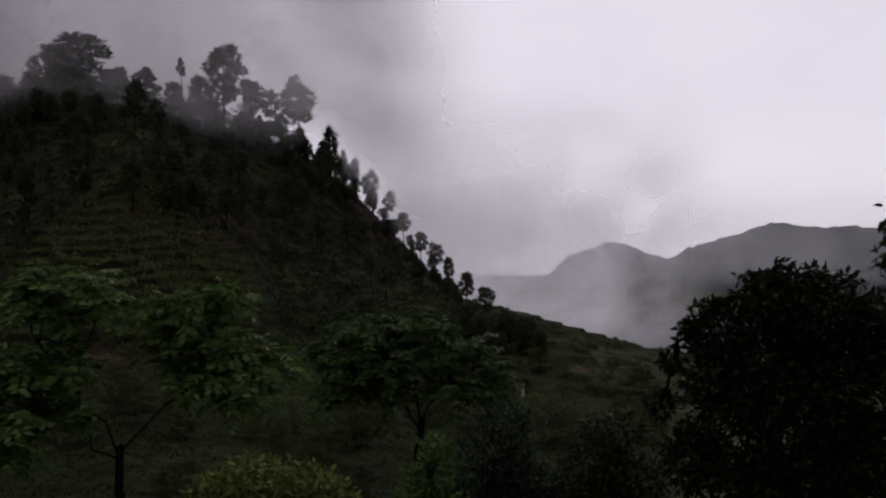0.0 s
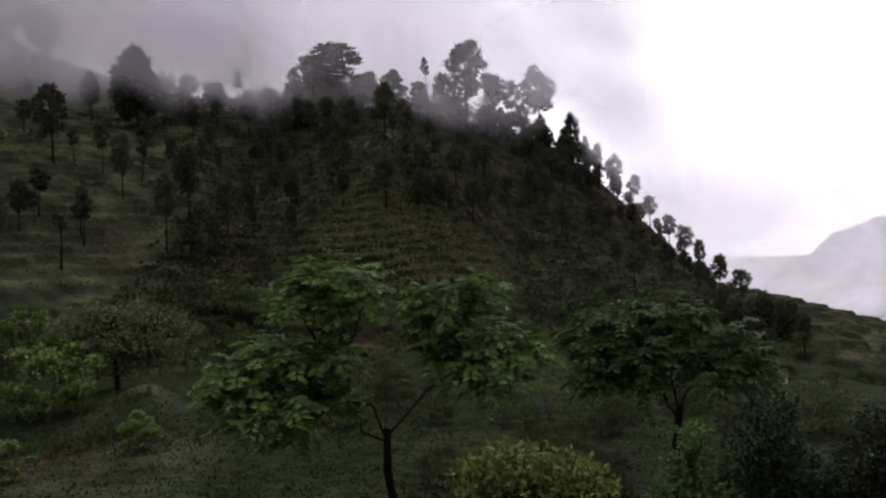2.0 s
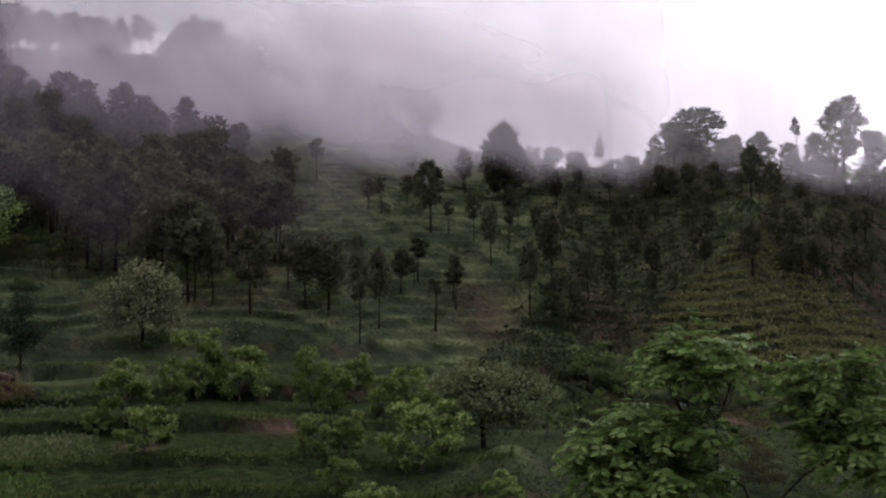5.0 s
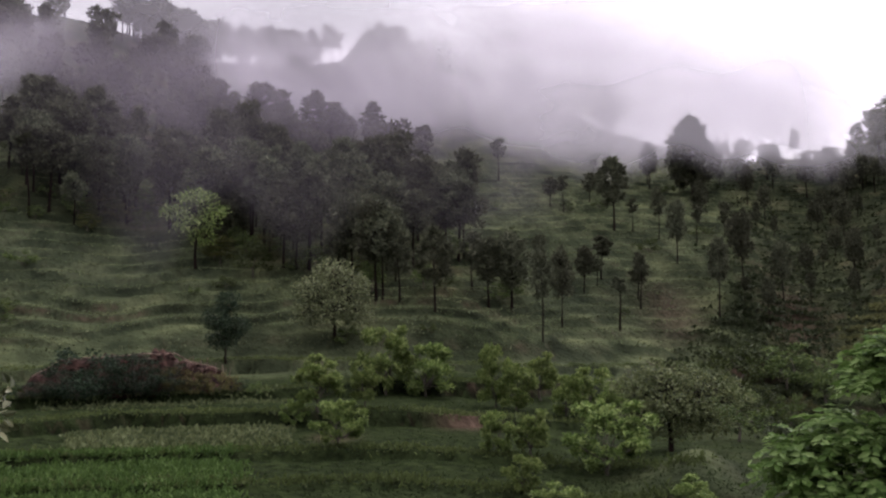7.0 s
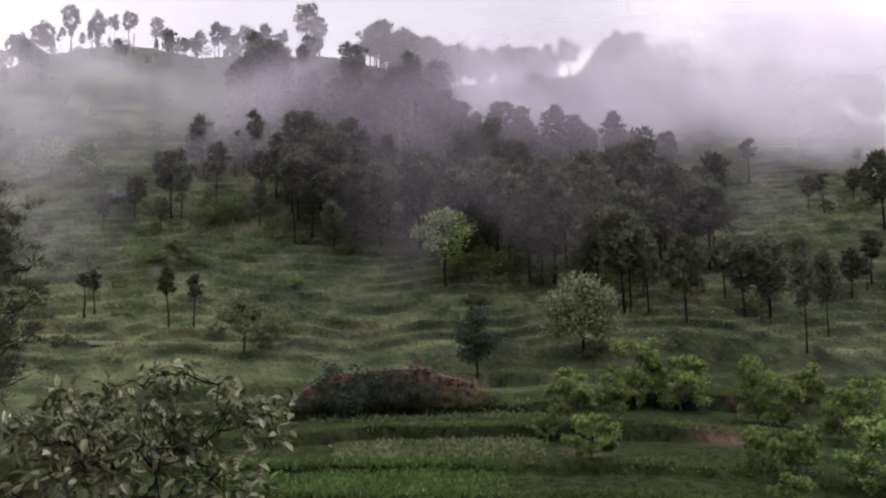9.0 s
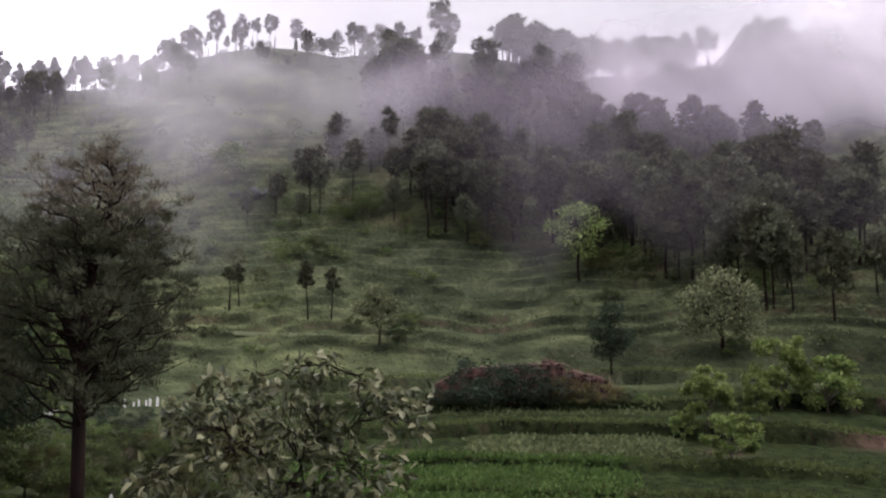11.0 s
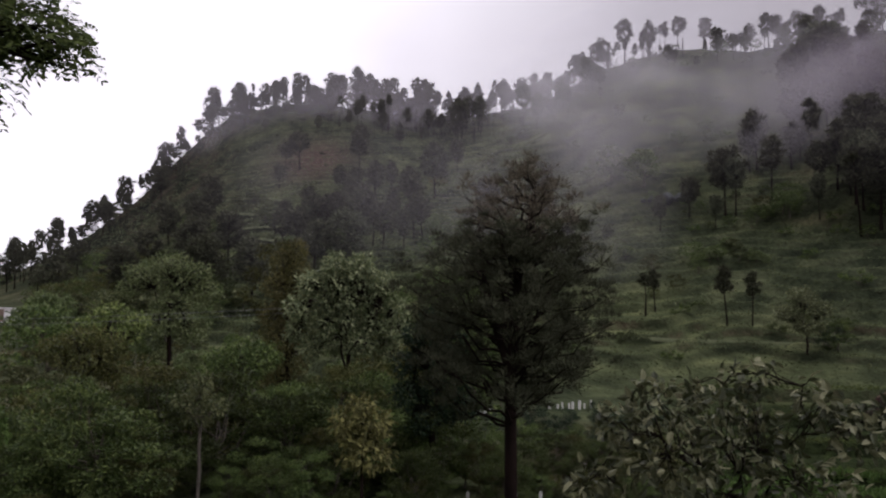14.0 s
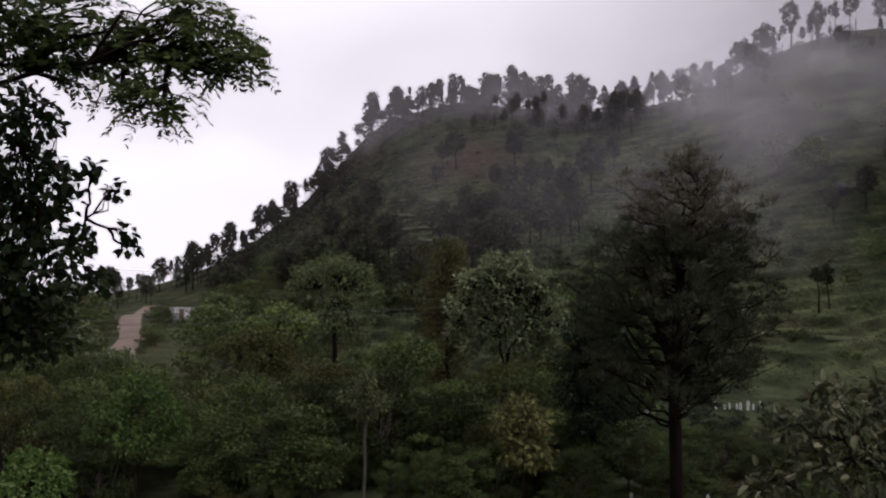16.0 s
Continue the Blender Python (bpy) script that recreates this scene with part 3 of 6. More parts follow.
def broadleaf(seed, h, crown_r, stem, clumps, leaf, material, per=60, flat=0.75, name="broadleaf_tree", where=(0, 0, 0), label="", group="", bark=None, shape="dome", width=0.55, droop=0.0, clump=0.34, stem_r=None, rosette=False):
    """A leafy tree or bush: forked stem, limbs to each clump, many small leaves."""
    rng = np.random.default_rng(seed)
    ob = thing(name, where, label, "bush" if "bush" in name or "shrub" in name else "tree", group)
    wood, crown = Shape(), Shape()
    base_r = stem_r or (0.018 * h + 0.02)
    fork = np.array([rng.uniform(-0.06, 0.06) * h, rng.uniform(-0.06, 0.06) * h, stem * h])
    wood.tube(bent(rng, (0, 0, -0.4), fork, 5, 0.03), np.linspace(base_r * 1.2, base_r * 0.75, 5), 7)
    cs, rad = [], []
    for k in range(clumps):
        th, u = k * 2.4 + rng.uniform(-0.4, 0.4), (k + 0.5) / clumps
        if shape == "umbrella":
            d, zz = crown_r * math.sqrt(u) * rng.uniform(0.8, 1.05), h - crown_r * 0.5 * u * rng.uniform(0.7, 1.3)
        else:
            z01 = rng.uniform(0, 1)
            prof = math.sin(math.pi * (0.18 + 0.72 * z01)) ** 0.6
            d, zz = crown_r * prof * rng.uniform(0.55, 1.0), h * (stem * 0.8) + z01 * h * (1 - stem * 0.8) * 0.93
        c = np.array([math.cos(th) * d, math.sin(th) * d, zz]) + rng.normal(size=3) * 0.06 * crown_r
        cs.append(c)
        rad.append(crown_r * clump * rng.uniform(0.7, 1.25))
        if k % 2 == 0:
            wood.tube(bent(rng, fork * rng.uniform(0.75, 1.0), c, 4, 0.1), np.linspace(base_r * 0.5, base_r * 0.12, 4), 3)
    if rosette:  # leaves spread out from the tip of each twig
        tips, _ = clusters(rng, np.array(cs), np.array(rad), 13, flat)
        tips = tips[rng.uniform(size=len(tips)) < 0.9]
        p, way = clusters(rng, tips, np.full(len(tips), leaf * 0.3), per // 5, 0.8)
        crown.leaves(p, way + np.array([0, 0, 0.35]), leaf, width, rng, toss=0.25)
    else:
        p, out = clusters(rng, np.array(cs), np.array(rad), per, flat)
        away = p - np.array([0, 0, h * 0.45])
        away /= np.linalg.norm(away, axis=1)[:, None] + 1e-6
        way = out * 0.45 + np.array([0, 0, -0.15 - droop]) + rng.normal(size=out.shape) * 0.6
        crown.leaves(p, way, leaf, width, rng, toss=0.25, face=out * 0.9 + away * 0.4 + np.array([0, 0, 0.7]))
    part("trunk", wood, bark or BARK_PALE, ob, round_off=True)
    part("crown", crown, material, ob)
    return ob


class Nursery:
    """Some grown kinds of one plant, then copies of them wherever they stand."""

    def __init__(self, grow, heights):
        self.grow, self.heights, self.made = grow, heights, {}

    def plant(self, kind, where, height, turn, wide=1.0):
        k = kind % len(self.heights)
        s = height / self.heights[k]
        m = Matrix.LocRotScale(where, Euler((0, 0, turn)), (s * wide, s * wide, s))
        if k not in self.made:
            self.made[k] = self.grow(k)
            self.made[k].matrix_basis = m
            return self.made[k]
        ob = copy_thing(self.made[k], m)
        ob.matrix_basis = m
        return ob

    def merge(self, kind, where, height, turn, wide, crowns, trunks, keep=4, larger=1.45):
        """Adds one plant to the shapes of a thicket, instead of a thing of its own."""
        made = self.made[kind % len(self.heights)]
        s = height / self.heights[kind % len(self.heights)]
        m = np.array(Matrix.LocRotScale(where, Euler((0, 0, turn)), (s * wide, s * wide, s)))
        for child in made.children:
            co = np.empty(len(child.data.vertices) * 3)
            child.data.vertices.foreach_get("co", co)
            target = crowns if child.name.startswith("crown") else trunks
            faces = np.array([p.vertices[:] for p in child.data.polygons])
            n = np.arange(len(faces))
            faces = faces[n % 5 < keep] if target is crowns else faces[(n < 28) | ((n < 400) & (n // 6 % 6 == 0))]
            used, faces = np.unique(faces, return_inverse=True)
            co = co.reshape(-1, 3)[used]
            if target is crowns:  # fewer, larger tufts far away
                each = len(child.data.polygons[0].vertices)
                leaf = co.reshape(-1, each, 3)
                co = (leaf.mean(1, keepdims=True) + (leaf - leaf.mean(1, keepdims=True)) * larger).reshape(-1, 3)
            target.add(co @ m[:3, :3].T + m[:3, 3], faces.reshape(-1, len(child.data.polygons[0].vertices)))


rnd = random.Random(11)

# ---- far mountains across the valley ----
def far_range(seed, r0, az0, az1, peaks, material, label):
    """A long wooded ridge with folds running down to the valley."""
    az, rr = np.linspace(az0, az1, 240), np.linspace(0, 1, 40)
    top = np.interp(az, [p[0] for p in peaks], [p[1] for p in peaks])
    co = []
    for i, a in enumerate(az):
        for u in rr:
            r = r0 * (1 - 0.35 * (1 - u))
            n = noise.fractal(Vector((a * 0.35, u * 2.0, seed)), 1.0, 2.0, 5)
            z = r0 * math.tan(radians(top[i])) * u - 0.14 * r0 * (1 - u) ** 1.2 + n * 0.02 * r0 * (0.35 + u * (1 - u) * 3) + 0.0022 * r0 * noise.fractal(Vector((a * 4, u * 12, seed)), 1.0, 2.0, 3)
            x, y, _ = compass(a, r * (1 + 0.03 * n))
            co.append((x, y, z + EYE))
    m = len(rr)
    faces = [(i * m + j, (i + 1) * m + j, (i + 1) * m + j + 1, i * m + j + 1) for i in range(len(az) - 1) for j in range(m - 1)]
    sh = Shape()
    sh.add(co, faces)
    return tagged(new("mountain", sh.mesh("mountain", material, True)), label, "mountain", kind="structure")


# blue-grey woods: the haze of distance is put into the colour
FAR = rough_material("far_hazed_woods", [(0.3, (0.018, 0.023, 0.027)), (0.55, (0.035, 0.042, 0.047)), (0.75, (0.062, 0.07, 0.072))], 0.006, 0.3, 1.0, 0.05)
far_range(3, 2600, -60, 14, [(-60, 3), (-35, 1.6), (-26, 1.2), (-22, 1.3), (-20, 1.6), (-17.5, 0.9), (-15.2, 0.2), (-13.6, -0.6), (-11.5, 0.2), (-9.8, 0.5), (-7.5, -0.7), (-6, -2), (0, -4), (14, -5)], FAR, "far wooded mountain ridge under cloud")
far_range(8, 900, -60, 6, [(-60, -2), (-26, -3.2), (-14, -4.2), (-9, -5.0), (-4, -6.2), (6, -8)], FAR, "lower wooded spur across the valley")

# ---- mist ----
def mist_material(name, density, scale, seed, tint=(0.95, 0.915, 0.97), glow=0.25):
    """Drifting mist: white scatter, thinning out in wisps and towards its edges."""
    m, n, l = nodes_of(name)
    uv, tc = n.new("ShaderNodeUVMap"), n.new("ShaderNodeTexCoord")
    uv.uv_map = "span"
    mp = n.new("ShaderNodeMapping")
    mp.inputs["Location"].default_value = (seed * 31.0, seed * 17.0, seed * 7.0)
    mp.inputs["Scale"].default_value = (1, 1, 1.5)
    l.new(tc.outputs["Object"], mp.inputs["Vector"])
    wisps = noise_node(n, l, scale, 5.0, mp.outputs["Vector"])
    wisps.inputs["Distortion"].default_value = 0.6
    body = n.new("ShaderNodeMapRange")
    body.interpolation_type = "SMOOTHSTEP"
    body.inputs["From Min"].default_value, body.inputs["From Max"].default_value = 0.2, 0.6
    l.new(wisps.outputs["Fac"], body.inputs["Value"])
    sep = n.new("ShaderNodeSeparateXYZ")
    l.new(uv.outputs["UV"], sep.inputs["Vector"])
    total = body.outputs["Result"]
    for axis, lo, hi in (("X", 0.0, 0.22), ("X", 1.0, 0.78), ("Y", 0.0, 0.25), ("Y", 1.0, 0.5)):
        e = n.new("ShaderNodeMapRange")
        e.interpolation_type = "SMOOTHERSTEP"
        e.inputs["From Min"].default_value, e.inputs["From Max"].default_value = lo, hi
        l.new(sep.outputs[axis], e.inputs["Value"])
        mul = n.new("ShaderNodeMath")
        mul.operation = "MULTIPLY"
        l.new(total, mul.inputs[0])
        l.new(e.outputs["Result"], mul.inputs[1])
        total = mul.outputs[0]
    near_turf = n.new("ShaderNodeAttribute")
    near_turf.attribute_name = "thin"
    mul = n.new("ShaderNodeMath")
    mul.operation = "MULTIPLY"
    l.new(total, mul.inputs[0])
    l.new(near_turf.outputs["Fac"], mul.inputs[1])
    total = mul.outputs[0]
    amount = n.new("ShaderNodeMath")
    amount.operation = "MULTIPLY"
    l.new(total, amount.inputs[0])
    amount.inputs[1].default_value = density
    df, tr, half = n.new("ShaderNodeBsdfDiffuse"), n.new("ShaderNodeBsdfTranslucent"), n.new("ShaderNodeMixShader")
    clear, mx, out = n.new("ShaderNodeBsdfTransparent"), n.new("ShaderNodeMixShader"), n.new("ShaderNodeOutputMaterial")
    for b in (df, tr):
        b.inputs["Color"].default_value = (*tint, 1)
    half.inputs["Fac"].default_value = glow
    l.new(df.outputs["BSDF"], half.inputs[1])
    l.new(tr.outputs["BSDF"], half.inputs[2])
    l.new(amount.outputs[0], mx.inputs["Fac"])
    l.new(clear.outputs["BSDF"], mx.inputs[1])
    l.new(half.outputs["Shader"], mx.inputs[2])
    l.new(mx.outputs["Shader"], out.inputs["Surface"])
    return m


def mist(az0, az1, r, top, density, scale=0.02, seed=0, lean=0.3, lift=14.0, low=None, tint=(0.95, 0.928, 0.962), glow=0.25, sink=2.0):
    """A bank of mist standing on the slope at the distance r, up to the height angle top, thin where it nears the turf."""
    az, v = np.linspace(az0, az1, 110), np.linspace(0, 1, 28)
    co, uvs, thin = [], [], []
    z1 = EYE + r * math.tan(radians(top))
    for i, a in enumerate(az):
        foot = max(ground_at(a, r) - sink, EYE + r * math.tan(radians(low)) + 9 * noise.noise(Vector((a * 0.22, 0, seed))) if low is not None else -999)
        for w in v:
            rr = r + lean * (z1 - foot) * w + 5 * noise.noise(Vector((a * 0.2, w * 2, seed)))
            x, y, _ = compass(a, rr)
            z = foot + (z1 - foot) * w
            co.append((x, y, z))
            uvs.append((i / 109, w))
            s = min(1.0, max(0.0, (z - ground_at(a, rr)) / lift))
            thin.append(s * s * (3 - 2 * s))
    m = len(v)
    faces = [(i * m + j, (i + 1) * m + j, (i + 1) * m + j + 1, i * m + j + 1) for i in range(len(az) - 1) for j in range(m - 1)]
    sh = Shape()
    sh.add(co, faces)
    me = sh.mesh("mist", mist_material("mist", density, scale, seed, tint, glow), True)
    me.attributes.new("thin", "FLOAT", "POINT").data.foreach_set("value", np.array(thin, np.float32))
    layer = me.uv_layers.new(name="span")
    for loop in me.loops:
        layer.data[loop.index].uv = uvs[loop.vertex_index]
    return tagged(new("mist", me), "bank of drifting white mist on the hillside", "mist", kind="stuff")


SHADE_TINT = (0.66, 0.58, 0.69)  # thin grey vapour, its tint darkened to stand for mist in the wood's shade
mist(-13, 6, 420, 6.5, 0.9, 0.012, 1, -0.5, 20, glow=0.9)
mist(-18, 12, 600, 11, 0.6, 0.01, 2, -0.5, 25, glow=0.9)
mist(-40, -2, 1500, 4.5, 0.38, 0.004, 3, -0.5, 70, glow=0.9)
mist(-3, 40, 236, 17, 0.4, 0.02, 4, -0.2, 12, 5.6, glow=0.9)
mist(-5, 53, 300, 25, 1.0, 0.012, 5, -0.15, 6, glow=0.85)
mist(19, 56, 262, 25, 0.62, 0.012, 14, -0.1, 8, glow=0.8)
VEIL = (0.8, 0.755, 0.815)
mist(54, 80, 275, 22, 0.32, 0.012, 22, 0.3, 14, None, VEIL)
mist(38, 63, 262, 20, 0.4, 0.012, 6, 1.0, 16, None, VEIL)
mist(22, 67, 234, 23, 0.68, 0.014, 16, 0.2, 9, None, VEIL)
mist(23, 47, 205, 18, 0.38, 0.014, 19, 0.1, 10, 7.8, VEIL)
mist(38, 72, 118, 18, 0.085, 0.02, 15, 0.1, 12, 4.0, SHADE_TINT)
mist(8, 54, 335, 25, 1.0, 0.012, 21, -0.1, 1.0, glow=0.85, sink=110.0)
mist(22, 66, 450, 20, 0.95, 0.01, 7, 1.1, 4)
mist(42, 80, 188, 21, 0.24, 0.016, 8, 0.4, 22, None, SHADE_TINT)
mist(67, 96, 232, 22, 0.38, 0.014, 9, 1.0, 17)
mist(70, 92, 186, 21, 0.24, 0.016, 18, 0.6, 15, None, (0.88, 0.845, 0.89))
mist(64, 142, 295, 23, 0.26, 0.008, 10, 0.3, 5, 10.0, (0.9, 0.845, 0.92))
mist(46, 150, 150, 34, 0.05, 0.01, 12, 0.1, 26, None, SHADE_TINT)
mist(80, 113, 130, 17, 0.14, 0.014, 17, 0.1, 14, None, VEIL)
mist(114, 150, 540, 6, 0.95, 0.01, 11, 1.0, 10)

# ---- pines ----
STANDS = [  # kind: height, crown radius, crown starts at, clumps, style, lean
    (13, 3.0, 0.42, 32, "round", 0.0), (14, 2.7, 0.5, 28, "round", 0.03), (15, 3.5, 0.34, 40, "round", -0.02), (12, 1.8, 0.6, 16, "top", 0.02),
    (14, 1.4, 0.74, 11, "top", -0.03), (11, 2.7, 0.26, 38, "cone", 0.0), (12, 2.4, 0.38, 30, "cone", 0.01), (13, 3.4, 0.45, 28, "top", 0.05), (16, 5.4, 0.14, 84, "egg", 0.0), (13, 3.2, 0.4, 40, "egg", 0.01),
]
pines = Nursery(lambda k: pine(20 + k, *STANDS[k][:4], STANDS[k][4], STANDS[k][5], per=80 if k == 8 else 62, blade=1.0 if k == 8 else 0.75), [s[0] for s in STANDS])
ROUND = (0, 1, 2, 7)
PLAN = []  # every pine: distance, bearing, height, kind, spread


def pine_at(az, el, h, kind, wide=1.0, keep_near=0.0):
    r = slope_distance(az, el)
    PLAN.append((r - keep_near, az, r, h, kind, wide, rnd.uniform(0, 6.28)))


def pine_span(az, foot, top, kind, spread):
    """A pine from the height angle of its foot to that of its top, its crown spread degrees wide."""
    r = slope_distance(az, foot)
    h = r * (math.tan(radians(top)) - math.tan(radians(foot)))
    full = STANDS[kind][1] * h / STANDS[kind][0]
    PLAN.append((r - 500.0, az, r, h, kind, r * math.tan(radians(spread / 2)) / full, rnd.uniform(0, 6.28)))


# single pines that stand out: bearing, foot, top, kind, width of the crown
for row in [(33.1, 7.3, 11.9, 8, 3.2), (37.8, 5.2, 9.6, 9, 2.2), (47.8, 6.7, 9.8, 9, 2.2), (44.8, 8.6, 11.2, 3, 1.0), (35.6, 7.7, 10.5, 9, 1.1), (35.1, 4.5, 7.6, 1, 0.9), (34.1, 3.0, 6.8, 0, 1.3), (32.8, 5.4, 8.0, 6, 1.0),
            (31.3, 4.6, 6.7, 0, 0.8), (31.7, -0.2, 4.5, 1, 1.3), (30.4, 1.3, 5.8, 0, 1.5), (29.0, -0.6, 2.3, 1, 0.9), (28.5, 7.0, 9.8, 9, 1.2), (26.7, 6.8, 9.2, 0, 1.2), (30.0, 6.5, 8.8, 9, 1.0), (38.6, 2.2, 4.9, 3, 1.2), (37.5, -0.7, 2.6, 4, 1.0),
            (28.2, 0.5, 4.0, 0, 1.3), (41.0, -0.6, 4.2, 7, 1.6), (42.2, -1.5, 4.4, 1, 1.4), (25.3, 6.8, 9.1, 9, 1.1),
            # along the eastern crest
            (21.4, 8.4, 12.2, 2, 3.4), (22.8, 8.4, 11.4, 0, 2.0), (20.0, 8.0, 10.0, 6, 0.8), (17.9, 7.6, 10.4, 9, 1.9), (19.2, 7.8, 9.7, 0, 1.3), (15.8, 7.8, 11.2, 4, 0.5), (16.3, 7.4, 9.8, 0, 1.2), (13.4, 7.2, 12.1, 2, 2.6), (14.8, 7.2, 10.2, 0, 1.4), (11.8, 6.8, 10.2, 0, 1.5), (10.6, 6.6, 9.6, 1, 1.2),
            (8.9, 6.0, 10.3, 7, 2.4), (7.0, 4.8, 7.7, 9, 1.2), (6.2, 4.2, 6.3, 6, 0.7), (5.5, 3.6, 5.9, 0, 0.7), (4.6, 2.4, 4.8, 7, 1.2), (3.4, 1.2, 3.4, 1, 0.8), (2.5, 0.2, 2.1, 0, 0.9), (1.4, -0.9, 1.0, 0, 0.9), (0.5, -2.0, 0.3, 7, 1.0), (-0.3, -2.8, -0.5, 1, 0.7), (-1.4, -3.8, -1.4, 0, 1.0), (-2.6, -4.9, -2.4, 2, 1.2), (-4.9, -5.8, -4.3, 7, 0.8), (-5.5, -5.9, -4.9, 0, 0.6),
            (9.7, 2.0, 4.4, 1, 0.9), (8.7, 1.3, 4.0, 0, 0.9),
            # on the grassy slope and in the west
            (79.8, 7.5, 11.4, 7, 2.2), (79.2, 7.4, 10.8, 1, 1.2), (84.1, 1.8, 4.4, 3, 0.9), (84.6, 1.6, 4.2, 4, 0.8), (80.0, 1.0, 4.6, 3, 1.1), (78.5, 1.0, 4.2, 3, 1.0), (71.6, 17.3, 20.2, 7, 1.6), (70.9, 17.3, 19.6, 1, 1.1), (74.1, 15.0, 18.0, 7, 2.6), (73.2, 17.2, 18.6, 3, 0.8),
            (111.2, 6.7, 10.0, 0, 1.6), (112.3, 6.5, 9.0, 1, 1.1), (97.5, 8.9, 12.4, 9, 2.1), (103.8, 5.8, 9.1, 0, 1.9), (102.1, 5.8, 9.4, 2, 1.7), (104.8, 6.2, 9.0, 9, 1.4), (100.0, 7.2, 9.6, 0, 1.0), (98.8, 6.6, 9.2, 1, 1.2), (106.7, 6.5, 8.6, 0, 1.2), (105.7, 5.6, 8.4, 9, 1.3)]:
    pine_span(*row)


def stand(az0, az1, el0, el1, count, h0, h1, kinds, wide=(0.85, 1.2), keep=None):
    done = tries = 0
    while done < count and tries < count * 8:
        tries += 1
        az, el = rnd.uniform(az0, az1), rnd.uniform(el0, el1)
        if keep and not keep(az, el):
            continue
        done += 1
        pine_at(az, el, rnd.uniform(h0, h1), rnd.choice(kinds), rnd.uniform(*wide))


crest_at = lambda az: float(np.interp(az, CREST[:, 0], CREST[:, 2]))
wood_low = lambda a: float(np.interp(a, *WOOD_LOW))
wood_high = lambda a: float(np.interp(a, *WOOD_HIGH))
# the wooded eastern hill, thick along its crest
for az0, az1, count, h0, h1 in ((-6, 4, 60, 3, 7), (4, 12, 60, 4, 9), (12, 25, 46, 5, 10), (25, 32, 12, 5, 9)):
    for _ in range(count):
        az = rnd.uniform(az0, az1)
        pine_at(az, crest_at(az) - rnd.uniform(0, 2.2), rnd.uniform(h0, h1), rnd.choice((0, 2, 9, 5, 6, 7)), rnd.uniform(0.9, 1.3), 90)
stand(-3, 26, -5, 8.5, 80, 5, 9, ROUND, keep=lambda a, e: crest_at(a) - 7 < e < crest_at(a) - 0.8)
# open slope with scattered trees
stand(22, 43, -0.5, 9, 34, 4, 8, (0, 1, 3, 6, 9), wide=(0.8, 1.2))
# dark wood in the fold and up the nose
def in_wood(a, e):
    edge = float(np.interp(e, [-1, 9], [41.0, 47.0])) + 2.2 * noise.noise(Vector((a * 0.3, e * 0.8, 2)))
    thin = min(1.0, max(0.0, (a - edge) / 3.5)) * min(1.0, max(0.0, (79.5 - a) / 5.0 + 0.7 * noise.noise(Vector((a * 0.5, e * 0.6, 5)))))
    return wood_low(a) + 0.9 * noise.noise(Vector((a * 0.4, 0, 7))) < e < wood_high(a) and rnd.random() < thin * (0.45 if a < 51 and e < 6 else 1.0)


stand(40, 79, -0.8, 17, 340, 7, 15, ROUND + (0, 1, 2, 3, 9), wide=(0.85, 1.25), keep=in_wood)
stand(37.5, 47, 10.5, 14.6, 40, 9, 17, (0, 2, 2, 7), wide=(1.0, 1.5), keep=lambda a, e: e > crest_at(a) - 2.5)
stand(46.5, 58, 11.5, 16.0, 46, 11, 21, (0, 2, 2, 7), wide=(1.0, 1.5))
stand(56, 66, 14, 16.8, 46, 11, 16, (0, 2, 2, 5))
stand(63, 67.5, 15.8, 16.8, 18, 13, 17, (0, 2))
# uneven line of trees on the skyline, in small groups
for az0, az1, groups, each, kinds in ((73, 86, 11, 4, (0, 1, 3, 4, 7)), (86, 100, 26, 7, (0, 1, 3, 7, 1, 4)), (99, 112, 26, 7, (0, 1, 3, 7, 1, 4)), (112, 122, 14, 4, (0, 1, 3, 3)), (120, 128, 8, 3, (0, 2, 3))):
    for g in range(groups):
        mid, tall = az0 + (az1 - az0) * (g + rnd.uniform(0.1, 0.9)) / groups, rnd.uniform(0.7, 1.2)
        for _ in range(rnd.randint(3, each + 2)):
            az = mid + rnd.gauss(0, 0.45)
            size = rnd.choice((rnd.uniform(4, 7), rnd.uniform(6, 10), rnd.uniform(8, 12), rnd.uniform(10, 14)))
            pine_at(az, crest_at(az) - abs(rnd.gauss(0, 0.8)), size * tall, rnd.choice(kinds), rnd.uniform(0.65, 1.1) * (1.25 if size < 7 else 1.0), 120)
stand(93, 125, 2.0, 13.5, 34, 7, 11, (0, 1, 2, 2, 7), wide=(1.1, 1.5), keep=lambda a, e: e < crest_at(a) - 0.5 and noise.noise(Vector((a * 0.35, e * 0.5, 3))) > -0.12)
stand(98, 108, 5.0, 9.5, 16, 6, 10, (0, 1, 2, 9), wide=(1.0, 1.4), keep=lambda a, e: e < crest_at(a) - 0.8)
stand(77, 92, 2, 9, 6, 5, 8, (0, 1))

# the pines that stand nearest or clearest are things; the rest is woodland
PLAN.sort()
pines_far = Shape()
trunks_far = Shape()
for n_pine, (_, az, r, h, kind, wide, turn) in enumerate(PLAN):
    where = spot(az, r, -0.1)
    if n_pine < 285:
        pines.plant(kind, where, h, turn, wide)
        continue
    pines.merge(kind, where, h, turn, wide, pines_far, trunks_far, 2)
woodland = tagged(new("pine_woodland"), "pine woods on the upper hillside in mist", "woodland", kind="stuff")
part("crowns", pines_far, PINE, woodland)
part("trunks", trunks_far, BARK, woodland)

